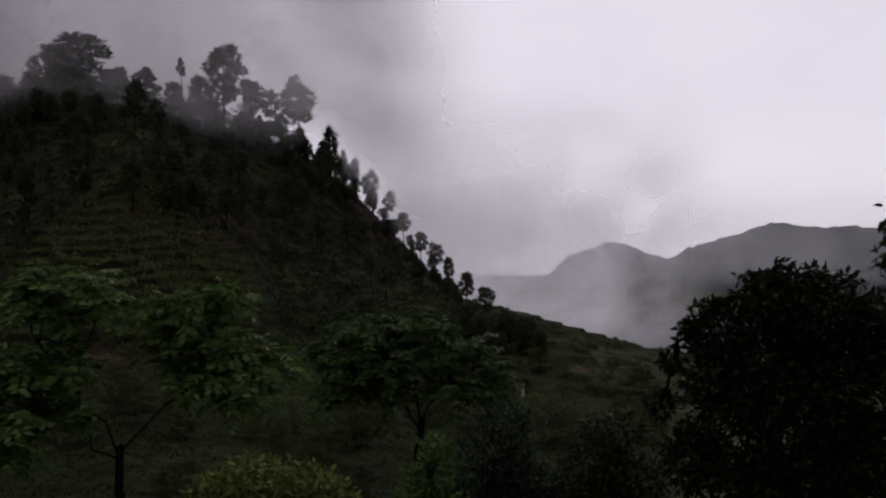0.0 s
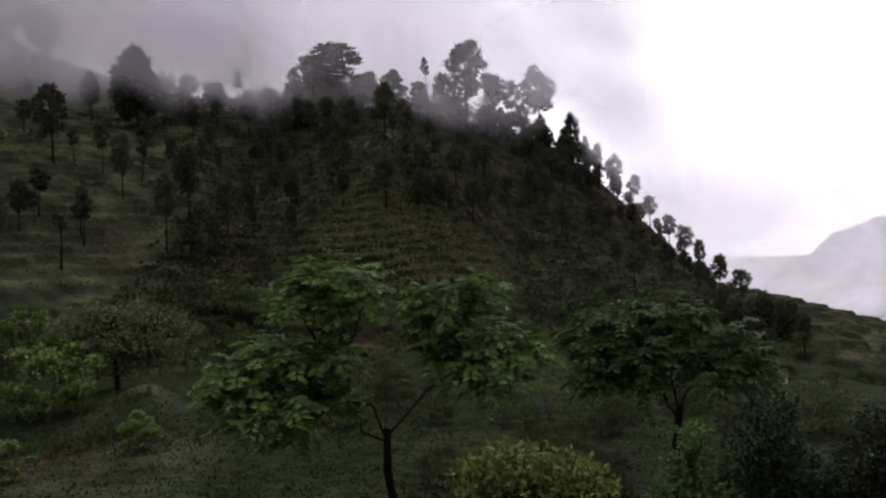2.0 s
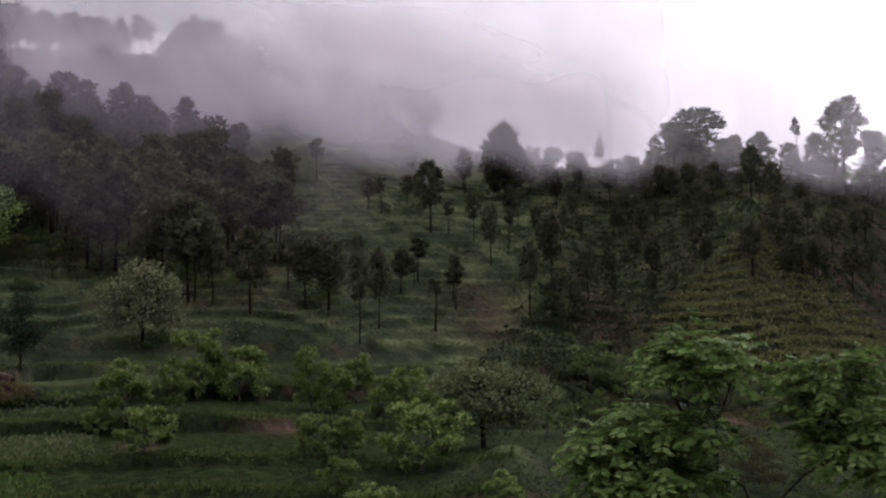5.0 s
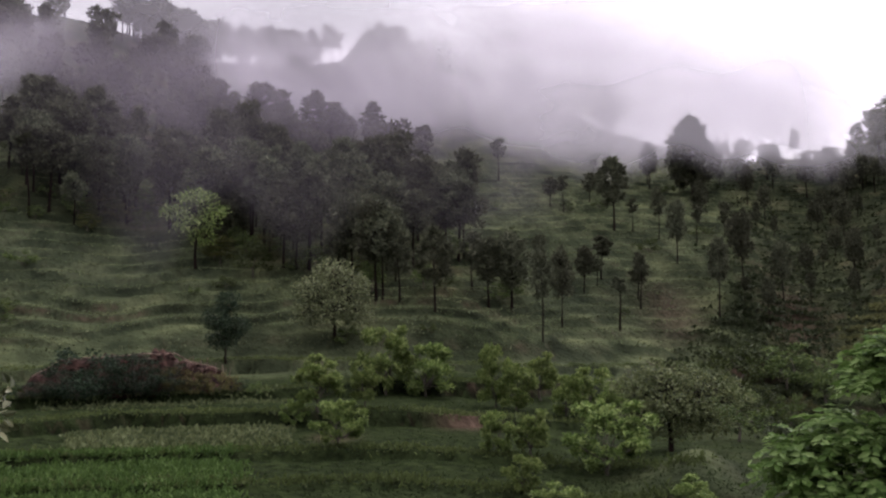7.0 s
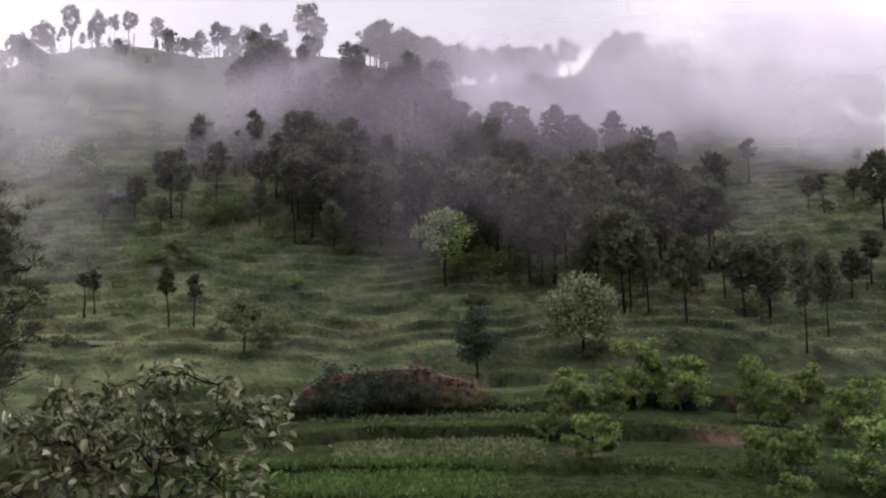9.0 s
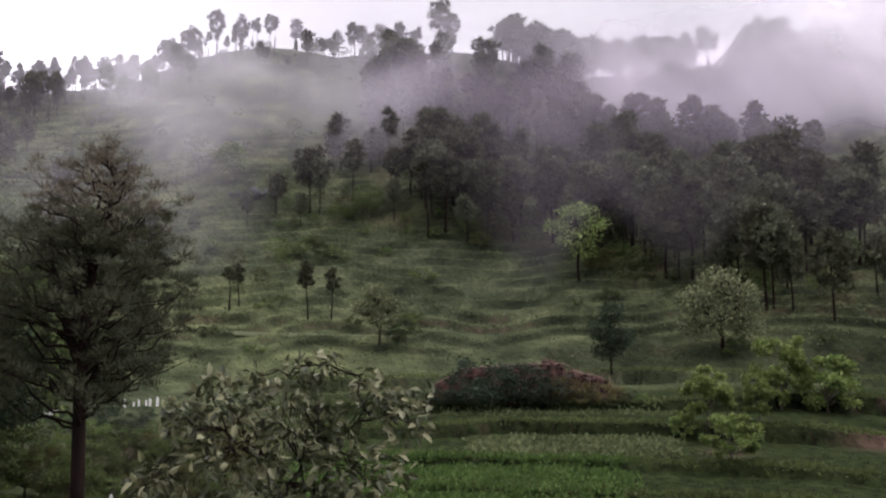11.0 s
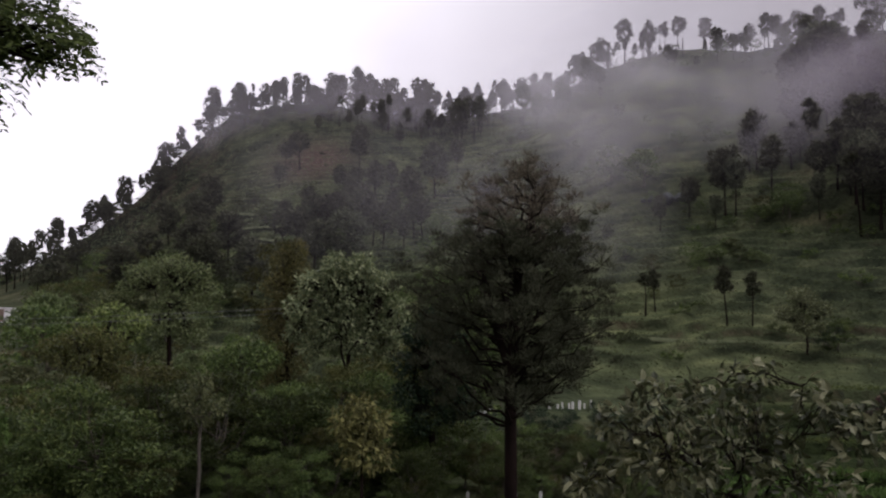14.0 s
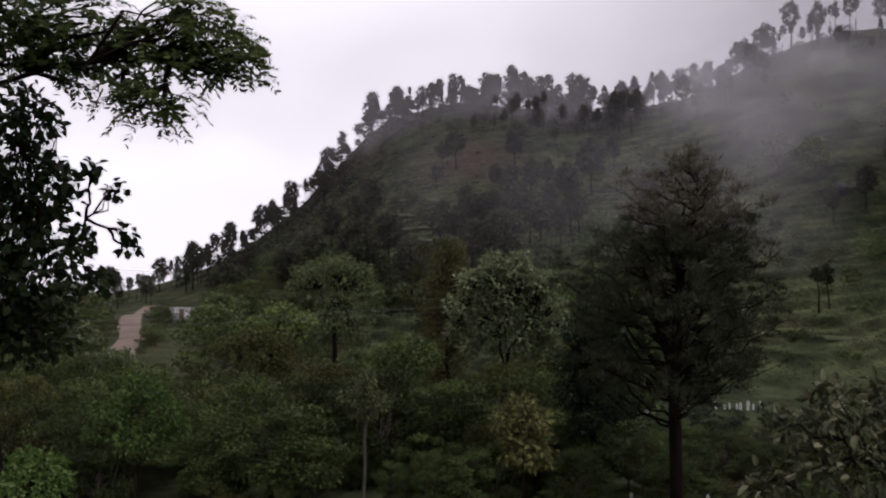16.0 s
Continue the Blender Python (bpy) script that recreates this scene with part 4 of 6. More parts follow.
# ---- broad-leaved trees and bushes ----
def grower(kinds, material, name, label, group, rosette=False):
    return Nursery(lambda k: broadleaf(100 + k + len(name), *kinds[k], material, per=65 if rosette else 40 if name == "bush" else 190, flat=0.55, clump=0.28, width=0.46 if rosette else 0.55, rosette=rosette, name=name, label=label, group=group), [k[0] for k in kinds])


LUSH = grower([(4.2, 1.9, 0.25, 28, 0.3), (3.8, 1.8, 0.22, 26, 0.3), (4.6, 1.7, 0.3, 30, 0.3)], FRESH, "fruit_tree", "leafy green fruit tree on a field terrace", "fruit trees on the terraces", True)
WOODY = grower([(7, 3.4, 0.3, 36, 0.21), (8, 3.2, 0.35, 36, 0.21), (6, 3.0, 0.25, 32, 0.2)], BROAD, "broadleaf_tree", "dense dark green broad-leaved tree in the scrub", "trees in the scrub")
WOODY_OLIVE = grower([(7, 3.0, 0.3, 32, 0.2), (6, 3.2, 0.25, 32, 0.2)], OLIVE, "broadleaf_tree", "olive green broad-leaved tree in the scrub", "trees in the scrub")
LIGHT = grower([(7, 3.0, 0.35, 32, 0.3), (6, 2.4, 0.3, 30, 0.28)], PALE, "broadleaf_tree", "pale green broad-leaved tree on the slope", "pale trees on the slope")
DOME = grower([(10, 5.0, 0.3, 40, 0.62), (8, 4.6, 0.3, 36, 0.6)], CLUSTER, "broadleaf_tree", "broad domed tree with clustered grey-green leaves", "domed trees in the scrub", True)
BUSH = grower([(1.6, 1.2, 0.1, 12, 0.2), (1.3, 1.3, 0.1, 12, 0.2), (2.0, 1.2, 0.1, 14, 0.2)], BROAD, "bush", "low green bush on the hillside", "bushes on the hillside")
BANKBUSH = grower([(3.6, 1.8, 0.15, 26, 0.18), (3.0, 1.7, 0.12, 26, 0.18)], BANKLEAF, "bush", "dark green bush below the slope", "dark bushes below the slope")
RUSTY = grower([(3.2, 1.5, 0.2, 18, 0.24), (2.6, 1.4, 0.2, 16, 0.22)], RUST, "bush", "rusty brown-green bush in the scrub", "bushes in the scrub")


GROWTH = []  # scrub and trees to be set out nearest first


def grow_at(nursery, kind, az, el, h, wide=1.0, nearest=24.0):
    if nursery in (WOODY, WOODY_OLIVE, LIGHT):
        r = slope_distance(az, el, nearest)
        GROWTH.append((r, len(GROWTH), nursery, kind, spot(az, r, -0.15), h, rnd.uniform(0, 6.28), wide))
        return None
    return nursery.plant(kind, spot(az, slope_distance(az, el, nearest), -0.15), h, rnd.uniform(0, 6.28), wide)


for i, (az, el, h, wide) in enumerate([(51.9, -4.6, 5.6, 1.0), (49.4, -4.7, 4.3, 1.3), (55.9, -5.8, 3.8, 1.4), (54.7, -7.6, 2.8, 1.3), (45.2, -5.4, 4.8, 0.7), (42.4, -5.0, 3.9, 1.1),
                                       (39.4, -5.9, 3.8, 1.2), (45.1, -8.1, 2.4, 1.1), (43.0, -8.4, 2.6, 1.2), (38.4, -9.3, 4.0, 1.4), (43.5, -10.4, 1.8, 1.2), (33.6, -11.5, 1.7, 1.6), (41.4, -12.3, 1.7, 1.7), (40.8, -6.0, 3.2, 1), (53.2, -5.4, 3.2, 1.1), (57.4, -6.4, 1.8, 1.2), (43.9, -5.6, 3.6, 0.9), (38.0, -6.6, 3.0, 1.1)]):
    grow_at(LUSH, i, az, el, h * 1.08, wide * 0.84, 30.0)
for nursery, kind, az, el, h, wide in [(WOODY, 2, 31.0, -4.6, 6.5, 1.2), (WOODY, 2, 28.2, -4.5, 6.0, 1.2), (WOODY, 1, 26.6, -4.6, 4.5, 1.2),
                                       (WOODY, 1, 74.0, -0.5, 3.6, 1.2), (WOODY_OLIVE, 0, 106.9, -0.3, 12, 0.75), (DOME, 1, 97.5, -2.0, 7, 1.0),
                                       (DOME, 0, 113.5, 0.9, 9, 1.0), (LIGHT, 0, 116.6, 0.4, 6, 1.1), (LIGHT, 1, 86.5, 9.8, 8, 0.9)]:
    grow_at(nursery, kind, az, el, h, wide)
for _ in range(215):  # the scrub below the road
    az, el = rnd.uniform(93, 134), rnd.uniform(-10.5, 1.0)
    h = rnd.choice((rnd.uniform(1.8, 3.5), rnd.uniform(3.5, 7.0))) * (1.0 if el < -3 else 1.3 if az > 120 else 0.7)
    if 120.6 < az < 127.6 and el + math.degrees(h / slope_distance(az, el)) > -0.3:  # the road and the hut stay clear
        continue
    grow_at(rnd.choice((WOODY, WOODY, WOODY, WOODY_OLIVE, *((LIGHT, LIGHT) if el > -4 else (WOODY,)))), rnd.randrange(3), az, el, h, rnd.uniform(0.8, 1.3))
for _ in range(14):
    grow_at(RUSTY, rnd.randrange(2), rnd.uniform(96, 132), rnd.uniform(-9, -1), rnd.uniform(2.0, 3.6))
for _ in range(40):  # undergrowth of the pine wood
    az = rnd.uniform(43, 71)
    grow_at(WOODY, rnd.randrange(3), az, rnd.uniform(wood_low(az) + 0.3, wood_high(az)), rnd.uniform(1.5, 3.6), rnd.uniform(1.0, 1.5))
for _ in range(34):  # under and behind the big pine
    grow_at(rnd.choice((WOODY, WOODY, WOODY_OLIVE)), rnd.randrange(3), rnd.uniform(84, 101), rnd.uniform(-10.5, -6.2), rnd.uniform(1.3, 2.6), rnd.uniform(0.9, 1.4), 34.0)
for _ in range(30):
    grow_at(WOODY, rnd.randrange(3), rnd.uniform(93, 101), rnd.uniform(-5, 1.5), rnd.uniform(3, 6), rnd.uniform(0.9, 1.3))
for _ in range(70):
    grow_at(rnd.choice((WOODY, WOODY_OLIVE)), rnd.randrange(3), rnd.uniform(110, 120.3), rnd.uniform(1.2, 5), rnd.uniform(3, 6), rnd.uniform(0.9, 1.3))
for _ in range(24):
    grow_at(WOODY, rnd.randrange(3), rnd.uniform(92, 118), rnd.uniform(2, 7), rnd.uniform(3.0, 5.5), rnd.uniform(0.9, 1.3))
for _ in range(150):
    az = rnd.uniform(-14, 93)
    grow_at(BUSH, rnd.randrange(3), az, rnd.uniform(-6 if az < 25 else -1.5, crest_at(az)), rnd.uniform(0.9, 2.2), rnd.uniform(0.9, 1.5))
for _ in range(26):
    grow_at(WOODY, rnd.randrange(3), rnd.uniform(-22, 16), rnd.uniform(-10, -6), rnd.uniform(2.0, 4.0), rnd.uniform(0.9, 1.3), 60.0)
for _ in range(28):  # low growth on the bank below the eye
    grow_at(WOODY, rnd.randrange(3), rnd.uniform(-13, 17), rnd.uniform(-15.5, -10.5), rnd.uniform(1.0, 2.0), rnd.uniform(0.9, 1.4), 24.0)
for _ in range(64):  # undergrowth along the eastern crest
    az = rnd.uniform(7, 25)
    grow_at(WOODY, rnd.randrange(3), az, crest_at(az) - rnd.uniform(0, 1.0), rnd.uniform(3.0, 6.0), rnd.uniform(1.1, 1.6))
for _ in range(40):
    grow_at(BANKBUSH, rnd.randrange(2), rnd.uniform(83.5, 99), rnd.uniform(-7.0, -4.5), rnd.uniform(0.8, 1.7), rnd.uniform(1.0, 1.6), 36.0)
for _ in range(26):  # between the big pine and the posts
    grow_at(rnd.choice((WOODY, WOODY, WOODY_OLIVE)), rnd.randrange(3), rnd.uniform(85.0, 91.8), rnd.uniform(-9.5, -5.4), rnd.uniform(0.7, 1.5), rnd.uniform(1.1, 1.7), 34.0)
for _ in range(16):
    az = rnd.uniform(25, 34)
    grow_at(WOODY, rnd.randrange(3), az, crest_at(az) - rnd.uniform(0, 0.5), rnd.uniform(1.5, 3.5), rnd.uniform(1.2, 1.8))
for _ in range(70):  # bushes among the valley fields
    grow_at(rnd.choice((WOODY, WOODY, WOODY_OLIVE)), rnd.randrange(3), rnd.uniform(-12, 28), rnd.uniform(-12, -4.8), rnd.uniform(1.2, 3.2), rnd.uniform(0.9, 1.5), 34.0)
for _ in range(60):  # pale bushes between the western pines
    grow_at(LIGHT, rnd.randrange(2), rnd.uniform(90, 121), rnd.uniform(0.5, 11), rnd.uniform(2.5, 5.5), rnd.uniform(1.0, 1.5))
for _ in range(36):  # leafy growth at the wood's lower edge
    az = rnd.uniform(47, 78)
    grow_at(rnd.choice((WOODY, WOODY_OLIVE)), rnd.randrange(3), az, wood_low(az) + rnd.uniform(-0.6, 1.5), rnd.uniform(2.0, 5.0), rnd.uniform(1.0, 1.5))
for _ in range(60):  # bushes on the open grassy slope
    az = rnd.uniform(77, 97)
    grow_at(rnd.choice((LIGHT, WOODY, WOODY_OLIVE)), rnd.randrange(3), az, rnd.uniform(2.5, 14), rnd.uniform(1.2, 3.4), rnd.uniform(1.0, 1.7))
grow_at(LIGHT, 0, 84.6, 9.2, 8, 1.0)
for _ in range(80):  # low growth between the pines of the skyline
    az = rnd.uniform(72, 123)
    grow_at(WOODY, rnd.randrange(3), az, crest_at(az) - abs(rnd.gauss(0, 0.6)), rnd.uniform(1.5, 4.5), rnd.uniform(1.0, 1.7))
for _ in range(16):
    grow_at(WOODY, rnd.randrange(3), rnd.uniform(4, 32), rnd.uniform(-7.5, -4.5), rnd.uniform(2.5, 4.5), rnd.uniform(0.9, 1.3), 60.0)

# ---- tussocks, scrub and crops that nobody could count ----
def sow(name, label, material, seed, count, where, size, leaves, width=0.5, spread=0.5, upright=0.9):
    """Scatter tufts over the slopes: where gives bearing and height angle of each."""
    rng = np.random.default_rng(seed)
    base = []
    for _ in range(count):
        az, el, near_r = where(rng)
        base.append(spot(az, slope_distance(az, el, near_r) + rng.uniform(0, 1.0)))
    base = np.repeat(np.array(base), leaves, 0)
    n = len(base)
    big = np.repeat(rng.uniform(0.6, 1.4, count), leaves)
    base = base + rng.normal(size=(n, 3)) * np.array([spread, spread, 0.04]) * big[:, None]
    way = rng.normal(size=(n, 3)) * 0.7 + np.array([0, 0, upright])
    sh = Shape()
    sh.leaves(base - np.array([0, 0, 0.06]), way, size * big, width, rng)
    return tagged(new(name, sh.mesh(name, material)), label, name.replace("_", " "), kind="stuff")


def west_slope(rng):
    az = rng.uniform(91, 120.5)
    return az, rng.uniform(1, crest_at(az)), 60.0


def any_slope(rng):
    az = rng.uniform(-6, 121)
    return az, rng.uniform(-6.5 if az < 25 else -2.5, crest_at(az)), 60.0


def east_slope(rng):
    az = min(rng.uniform(-5, 33), rng.uniform(-5, 60)) if rng.random() < 0.7 else rng.uniform(14, 31)
    el = rng.uniform(-7 if az < 22 else -3, crest_at(az))
    if el < 5.2 - abs(az - 18.5) * 1.0:  # the spur is left to the heath
        az += 8 if az > 18.5 else -8
    return az, el, 60.0


sow("grass_tussocks", "rough wet grass tussocks over the hillside", GRASS, 1, 20000, any_slope, 0.25, 6, 0.45, 0.5, 0.5)


def ledge_rims():
    """Where the slope breaks from a steep step to a level one: bearing and height angle."""
    found = []
    for i in np.where((AZ > 27) & (AZ < 97))[0]:
        fall = np.diff(LAND[i]) / np.diff(RR)
        angle = np.degrees(np.arctan2(LAND[i] - EYE, RR))
        for j in np.where((RR > 96) & (RR < 250))[0]:
            if fall[j - 1] > fall[j] + 0.3 and fall[j - 1] + fall[j - 2] > fall[j] + fall[j + 1] + 0.5 and -2.2 < angle[j] < 10.5:
                found.append((AZ[i], angle[j]))
    return found


RIMS = ledge_rims()


def on_rim(rng):
    az, el = RIMS[rng.integers(0, len(RIMS))]
    return az + rng.uniform(-0.15, 0.15), el - 0.01, 70.0


sow("grass_tussocks", "coarse grass clumps scattered over the slope", LEDGE, 13, 1800, lambda g: (g.uniform(27, 95), g.uniform(-1.8, 9.0), 70.0), 0.36, 7, 0.5, 0.6, 0.4)
sow("ledge_grass", "pale grass along the broken ledges of the slope", LEDGE, 14, 8000, on_rim, 0.3, 6, 0.45, 0.4, 0.4)
sow("field_grass", "long green grass on the field terraces", MEADOW, 2, 11000, lambda g: (g.uniform(-12, 84), g.uniform(-12, -2.5), 34.0), 0.17, 6, 0.4, 0.35, 0.6)
sow("field_grass", "rough green grass on the near bank", MEADOW, 12, 9000, lambda g: (g.uniform(-14, 92), g.uniform(-18, -9.5), 12.0), 0.15, 6, 0.35, 0.3, 0.7)
sow("hill_scrub", "low dark scrub over the eastern hillside", SCRUB, 3, 4200, east_slope, 0.64, 11, 0.65, 0.7, 0.5)
sow("grass_tussocks", "pale rough grass over the western hillside", LEDGE, 15, 15000, west_slope, 0.42, 7, 0.5, 0.7, 0.4)
sow("hill_scrub", "low brown-green scrub over the western hillside", SCRUB, 7, 400, west_slope, 0.7, 11, 0.6, 0.7, 0.6)
def lips(rng):
    k = rng.integers(0, len(EDGES))
    az = rng.uniform(33, 84)
    return az, float(np.interp(az, *EDGES[k])) + rng.uniform(-0.05, 0.12), 34.0


sow("ledge_grass", "long bright grass hanging over the terrace edges", LIP, 21, 4200, lips, 0.3, 7, 0.35, 0.3, 0.5)


def spur(rng):
    az = rng.uniform(12, 25)
    return az, rng.uniform(-3.5, max(-3.0, 5.0 - abs(az - 18.5) * 0.95)), 60.0


sow("spur_heath", "brown-green heath on a rounded spur of the hill, lightened as if lit", LIT_HEATH, 8, 3000, spur, 0.5, 10, 0.6, 0.6, 0.5)
sow("crop_plants", "young green crop in a terrace field", CROP, 4, 5000, lambda g: (g.uniform(61, 80) + g.normal() * 0.8, g.choice((-10.8, -10.3, -9.9, -9.5, -9.15, -8.8, -8.5, -8.2, -7.9, -7.65)) + g.normal() * 0.07, 30.0), 0.3, 5, 0.4, 0.16)
sow("crop_plants", "pale broad-leaved vegetable rows on a terrace", CABBAGE, 5, 2200, lambda g: (g.uniform(58, 70), g.choice((-7.3, -7.05, -6.8, -6.55)) + g.normal() * 0.06, 30.0), 0.36, 7, 0.6, 0.25)
sow("crop_plants", "pale broad-leaved vegetable rows on a terrace", CABBAGE, 6, 500, lambda g: (g.uniform(58, 72), g.uniform(-5.0, -4.6), 30.0), 0.3, 6, 0.5, 0.25)

# ---- near trees ----
def polar(az, el, r):
    x, y, _ = compass(az, r)
    return np.array([float(x), float(y), EYE + r * math.tan(radians(el))])


def mass_tree(name, seed, az, r, fork, masses, material, label, leaf, density, kind="leaf", width=0.5, droop=0.4, stem_r=0.09, bark=None, depth=1.0, limb=0.5, crook=0.06, foot=None, tight=1.0, toss=0.45, ovate=False):
    """A tree whose foliage hangs in separate masses, each (bearing, height angle, half width, half height) at about the distance r."""
    rng = np.random.default_rng(seed)
    base = np.array(spot(foot[0], foot[1]) if foot else spot(az, r))
    ob = thing(name, Vector(base), label, "shrub" if "shrub" in name else "tree")
    wood, crown = Shape(), Shape()
    fk = polar(*fork, r) - base
    wood.tube(bent(rng, (0, 0, -0.3), fk, 6, 0.02), np.linspace(stem_r * 1.25, stem_r * 0.8, 6), 8)
    limbs = []
    for m_az, m_el, wa, we in masses:
        rx, rz = r * math.tan(radians(wa)) * tight, r * math.tan(radians(we)) * tight
        c = polar(m_az, m_el, r + rng.uniform(-0.5, 0.5) * rx * depth) - base
        joints = [w[2 + len(limbs) % 3] for w in limbs]
        start = fk * rng.uniform(0.92, 1.0) if len(limbs) < 3 else min(joints, key=lambda q: np.linalg.norm(q - c))
        way_limb = bent(rng, start, c, 6, crook)
        limbs.append(way_limb)
        wood.tube(way_limb, np.linspace(stem_r * limb * min(1.0, 0.45 + 0.16 * rx), stem_r * 0.1, 6), 5)
        n = max(6, int(density * rx * rz))
        u = rng.normal(size=(n, 3))
        u /= np.linalg.norm(u, axis=1)[:, None]
        u *= rng.uniform(0.25, 1.0, n)[:, None] ** 0.5
        out = u.copy()
        p = c + u * np.array([rx, rx * 0.8 * depth, rz]) + rng.normal(size=(n, 3)) * 0.08 * rx
        for k in range(0, n, 9):
            wood.tube(bent(rng, way_limb[3 + k % 3], p[k], 4, 0.08), np.linspace(stem_r * 0.13, stem_r * 0.04, 4), 3)
        if kind == "frond":
            pairs = 7
            s = (np.arange(pairs * 2) // 2 + 1) / pairs
            d = out * np.array([1, 1, 0.2]) + rng.normal(size=(n, 3)) * 0.35 + np.array([0, 0, 0.35])
            d /= np.linalg.norm(d, axis=1)[:, None]
            long = leaf * 2.7 * rng.uniform(0.75, 1.25, n)
            q = p[:, None] + d[:, None] * (long[:, None] * s)[:, :, None]
            q[:, :, 2] -= droop * long[:, None] * s ** 2
            side = np.cross(d, [0, 0, 1.0])
            side /= np.linalg.norm(side, axis=1)[:, None] + 1e-6
            sign = np.where(np.arange(pairs * 2) % 2, 1.0, -1.0)
            lw = side[:, None] * sign[None, :, None] + d[:, None] * 0.5 + np.array([0, 0, -0.45]) + rng.normal(size=(n, pairs * 2, 3)) * 0.15
            crown.leaves(q.reshape(-1, 3), lw.reshape(-1, 3), np.full(n * pairs * 2, leaf), width, rng, 0.08, 0.3, np.repeat(out, pairs * 2, 0) * 0.9 + np.array([0, 0, 0.5]))
        else:
            way = out * 0.7 + rng.normal(size=(n, 3)) * 0.55 + np.array([0, 0, -droop])
            crown.leaves(p, way, np.full(n, leaf), width, rng, 0.12, toss, out * 0.8 + np.array([0, 0, 0.6]), ovate)
    part("trunk", wood, bark or BARK, ob, round_off=True)
    part("crown", crown, material, ob)
    return ob


mass_tree("young_tree", 5, 19.0, 16, (19.0, -11.2), [(22.0, -2.3, 3.3, 1.9), (24.9, -6.6, 4.0, 1.9), (13.2, -5.8, 2.6, 1.5), (23.8, -3.4, 1.7, 1.2), (20.2, -3.2, 1.6, 1.0), (27.6, -7.6, 2.3, 1.4), (22.4, -6.8, 2.1, 1.5), (25.5, -9.6, 4.0, 1.8), (28.4, -8.8, 1.5, 1.0), (22.2, -9.4, 1.7, 1.4), (25.6, -11.0, 1.6, 0.9),
          (16.0, -3.1, 1.2, 0.8), (14.6, -3.8, 1.5, 1.2), (12.9, -2.8, 1.1, 0.9), (16.5, -4.8, 1.2, 1.5), (15.8, -6.6, 1.0, 1.2), (13.6, -7.5, 2.5, 1.5), (11.0, -6.8, 1.8, 1.4), (12.2, -8.6, 1.9, 0.9)], YOUNG, "young tree with drooping bright green compound leaves", 0.17, 430, "frond", 0.48, 0.45, 0.085, tight=0.72)
mass_tree("young_tree", 6, 2.1, 20, (1.3, -10.2), [(4.8, -4.8, 2.2, 1.0), (1.6, -4.9, 2.4, 1.0), (-1.0, -6.1, 2.0, 1.0), (6.2, -6.3, 1.4, 1.3), (3.0, -6.9, 3.3, 1.3), (-2.6, -7.6, 1.5, 1.1), (6.2, -8.4, 1.2, 1.0), (-1.0, -8.4, 2.1, 0.9), (3.4, -8.6, 1.9, 0.8)],
          YOUNGDARK, "young umbrella-shaped tree with dark green compound leaves", 0.17, 420, "frond", 0.46, 0.5, 0.1, tight=0.86, foot=(2.3, 20))
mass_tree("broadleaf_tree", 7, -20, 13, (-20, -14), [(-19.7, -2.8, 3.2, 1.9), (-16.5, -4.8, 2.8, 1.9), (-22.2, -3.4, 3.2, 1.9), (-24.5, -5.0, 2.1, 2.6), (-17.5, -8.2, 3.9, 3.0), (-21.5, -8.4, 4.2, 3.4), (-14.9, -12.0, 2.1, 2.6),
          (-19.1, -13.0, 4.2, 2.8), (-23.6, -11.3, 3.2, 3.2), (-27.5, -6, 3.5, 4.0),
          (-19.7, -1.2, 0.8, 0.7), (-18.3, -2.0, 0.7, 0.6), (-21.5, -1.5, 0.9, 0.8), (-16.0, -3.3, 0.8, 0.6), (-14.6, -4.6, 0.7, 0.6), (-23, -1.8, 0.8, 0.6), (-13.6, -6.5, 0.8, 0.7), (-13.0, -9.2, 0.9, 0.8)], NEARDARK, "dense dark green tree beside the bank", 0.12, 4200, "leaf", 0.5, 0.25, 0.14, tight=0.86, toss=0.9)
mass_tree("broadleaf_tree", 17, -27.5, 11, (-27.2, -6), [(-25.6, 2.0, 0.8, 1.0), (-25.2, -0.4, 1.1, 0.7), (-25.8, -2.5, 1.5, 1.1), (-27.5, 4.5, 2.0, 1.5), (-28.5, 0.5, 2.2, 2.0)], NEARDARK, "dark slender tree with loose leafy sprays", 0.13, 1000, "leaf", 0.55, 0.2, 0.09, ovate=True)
mass_tree("broadleaf_tree", 8, -3.7, 17, (-3.7, -15.5), [(-3.7, -10.4, 1.6, 1.0), (-3.2, -12.2, 2.2, 1.3), (-4.6, -14, 2.6, 1.6), (-2.4, -14.6, 2.2, 1.4), (-6.2, -15.5, 2.0, 1.4)], BANKLEAF, "small leafy tree on the bank", 0.13, 2200, "leaf", 0.5, 0.1, 0.06)
mass_tree("broadleaf_tree", 9, 0.6, 17, (0.6, -16), [(0.6, -11.9, 1.1, 0.9), (0.9, -13.6, 1.6, 1.2), (0.2, -15.4, 2.0, 1.4), (2.0, -15.4, 1.5, 1.2)], YOUNG, "small fresh green tree on the bank", 0.13, 2000, "leaf", 0.5, 0.1, 0.05)
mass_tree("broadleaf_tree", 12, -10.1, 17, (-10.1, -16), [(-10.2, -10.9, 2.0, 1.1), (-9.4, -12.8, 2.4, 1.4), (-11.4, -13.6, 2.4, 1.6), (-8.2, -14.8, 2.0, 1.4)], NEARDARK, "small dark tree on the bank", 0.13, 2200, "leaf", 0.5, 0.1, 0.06)
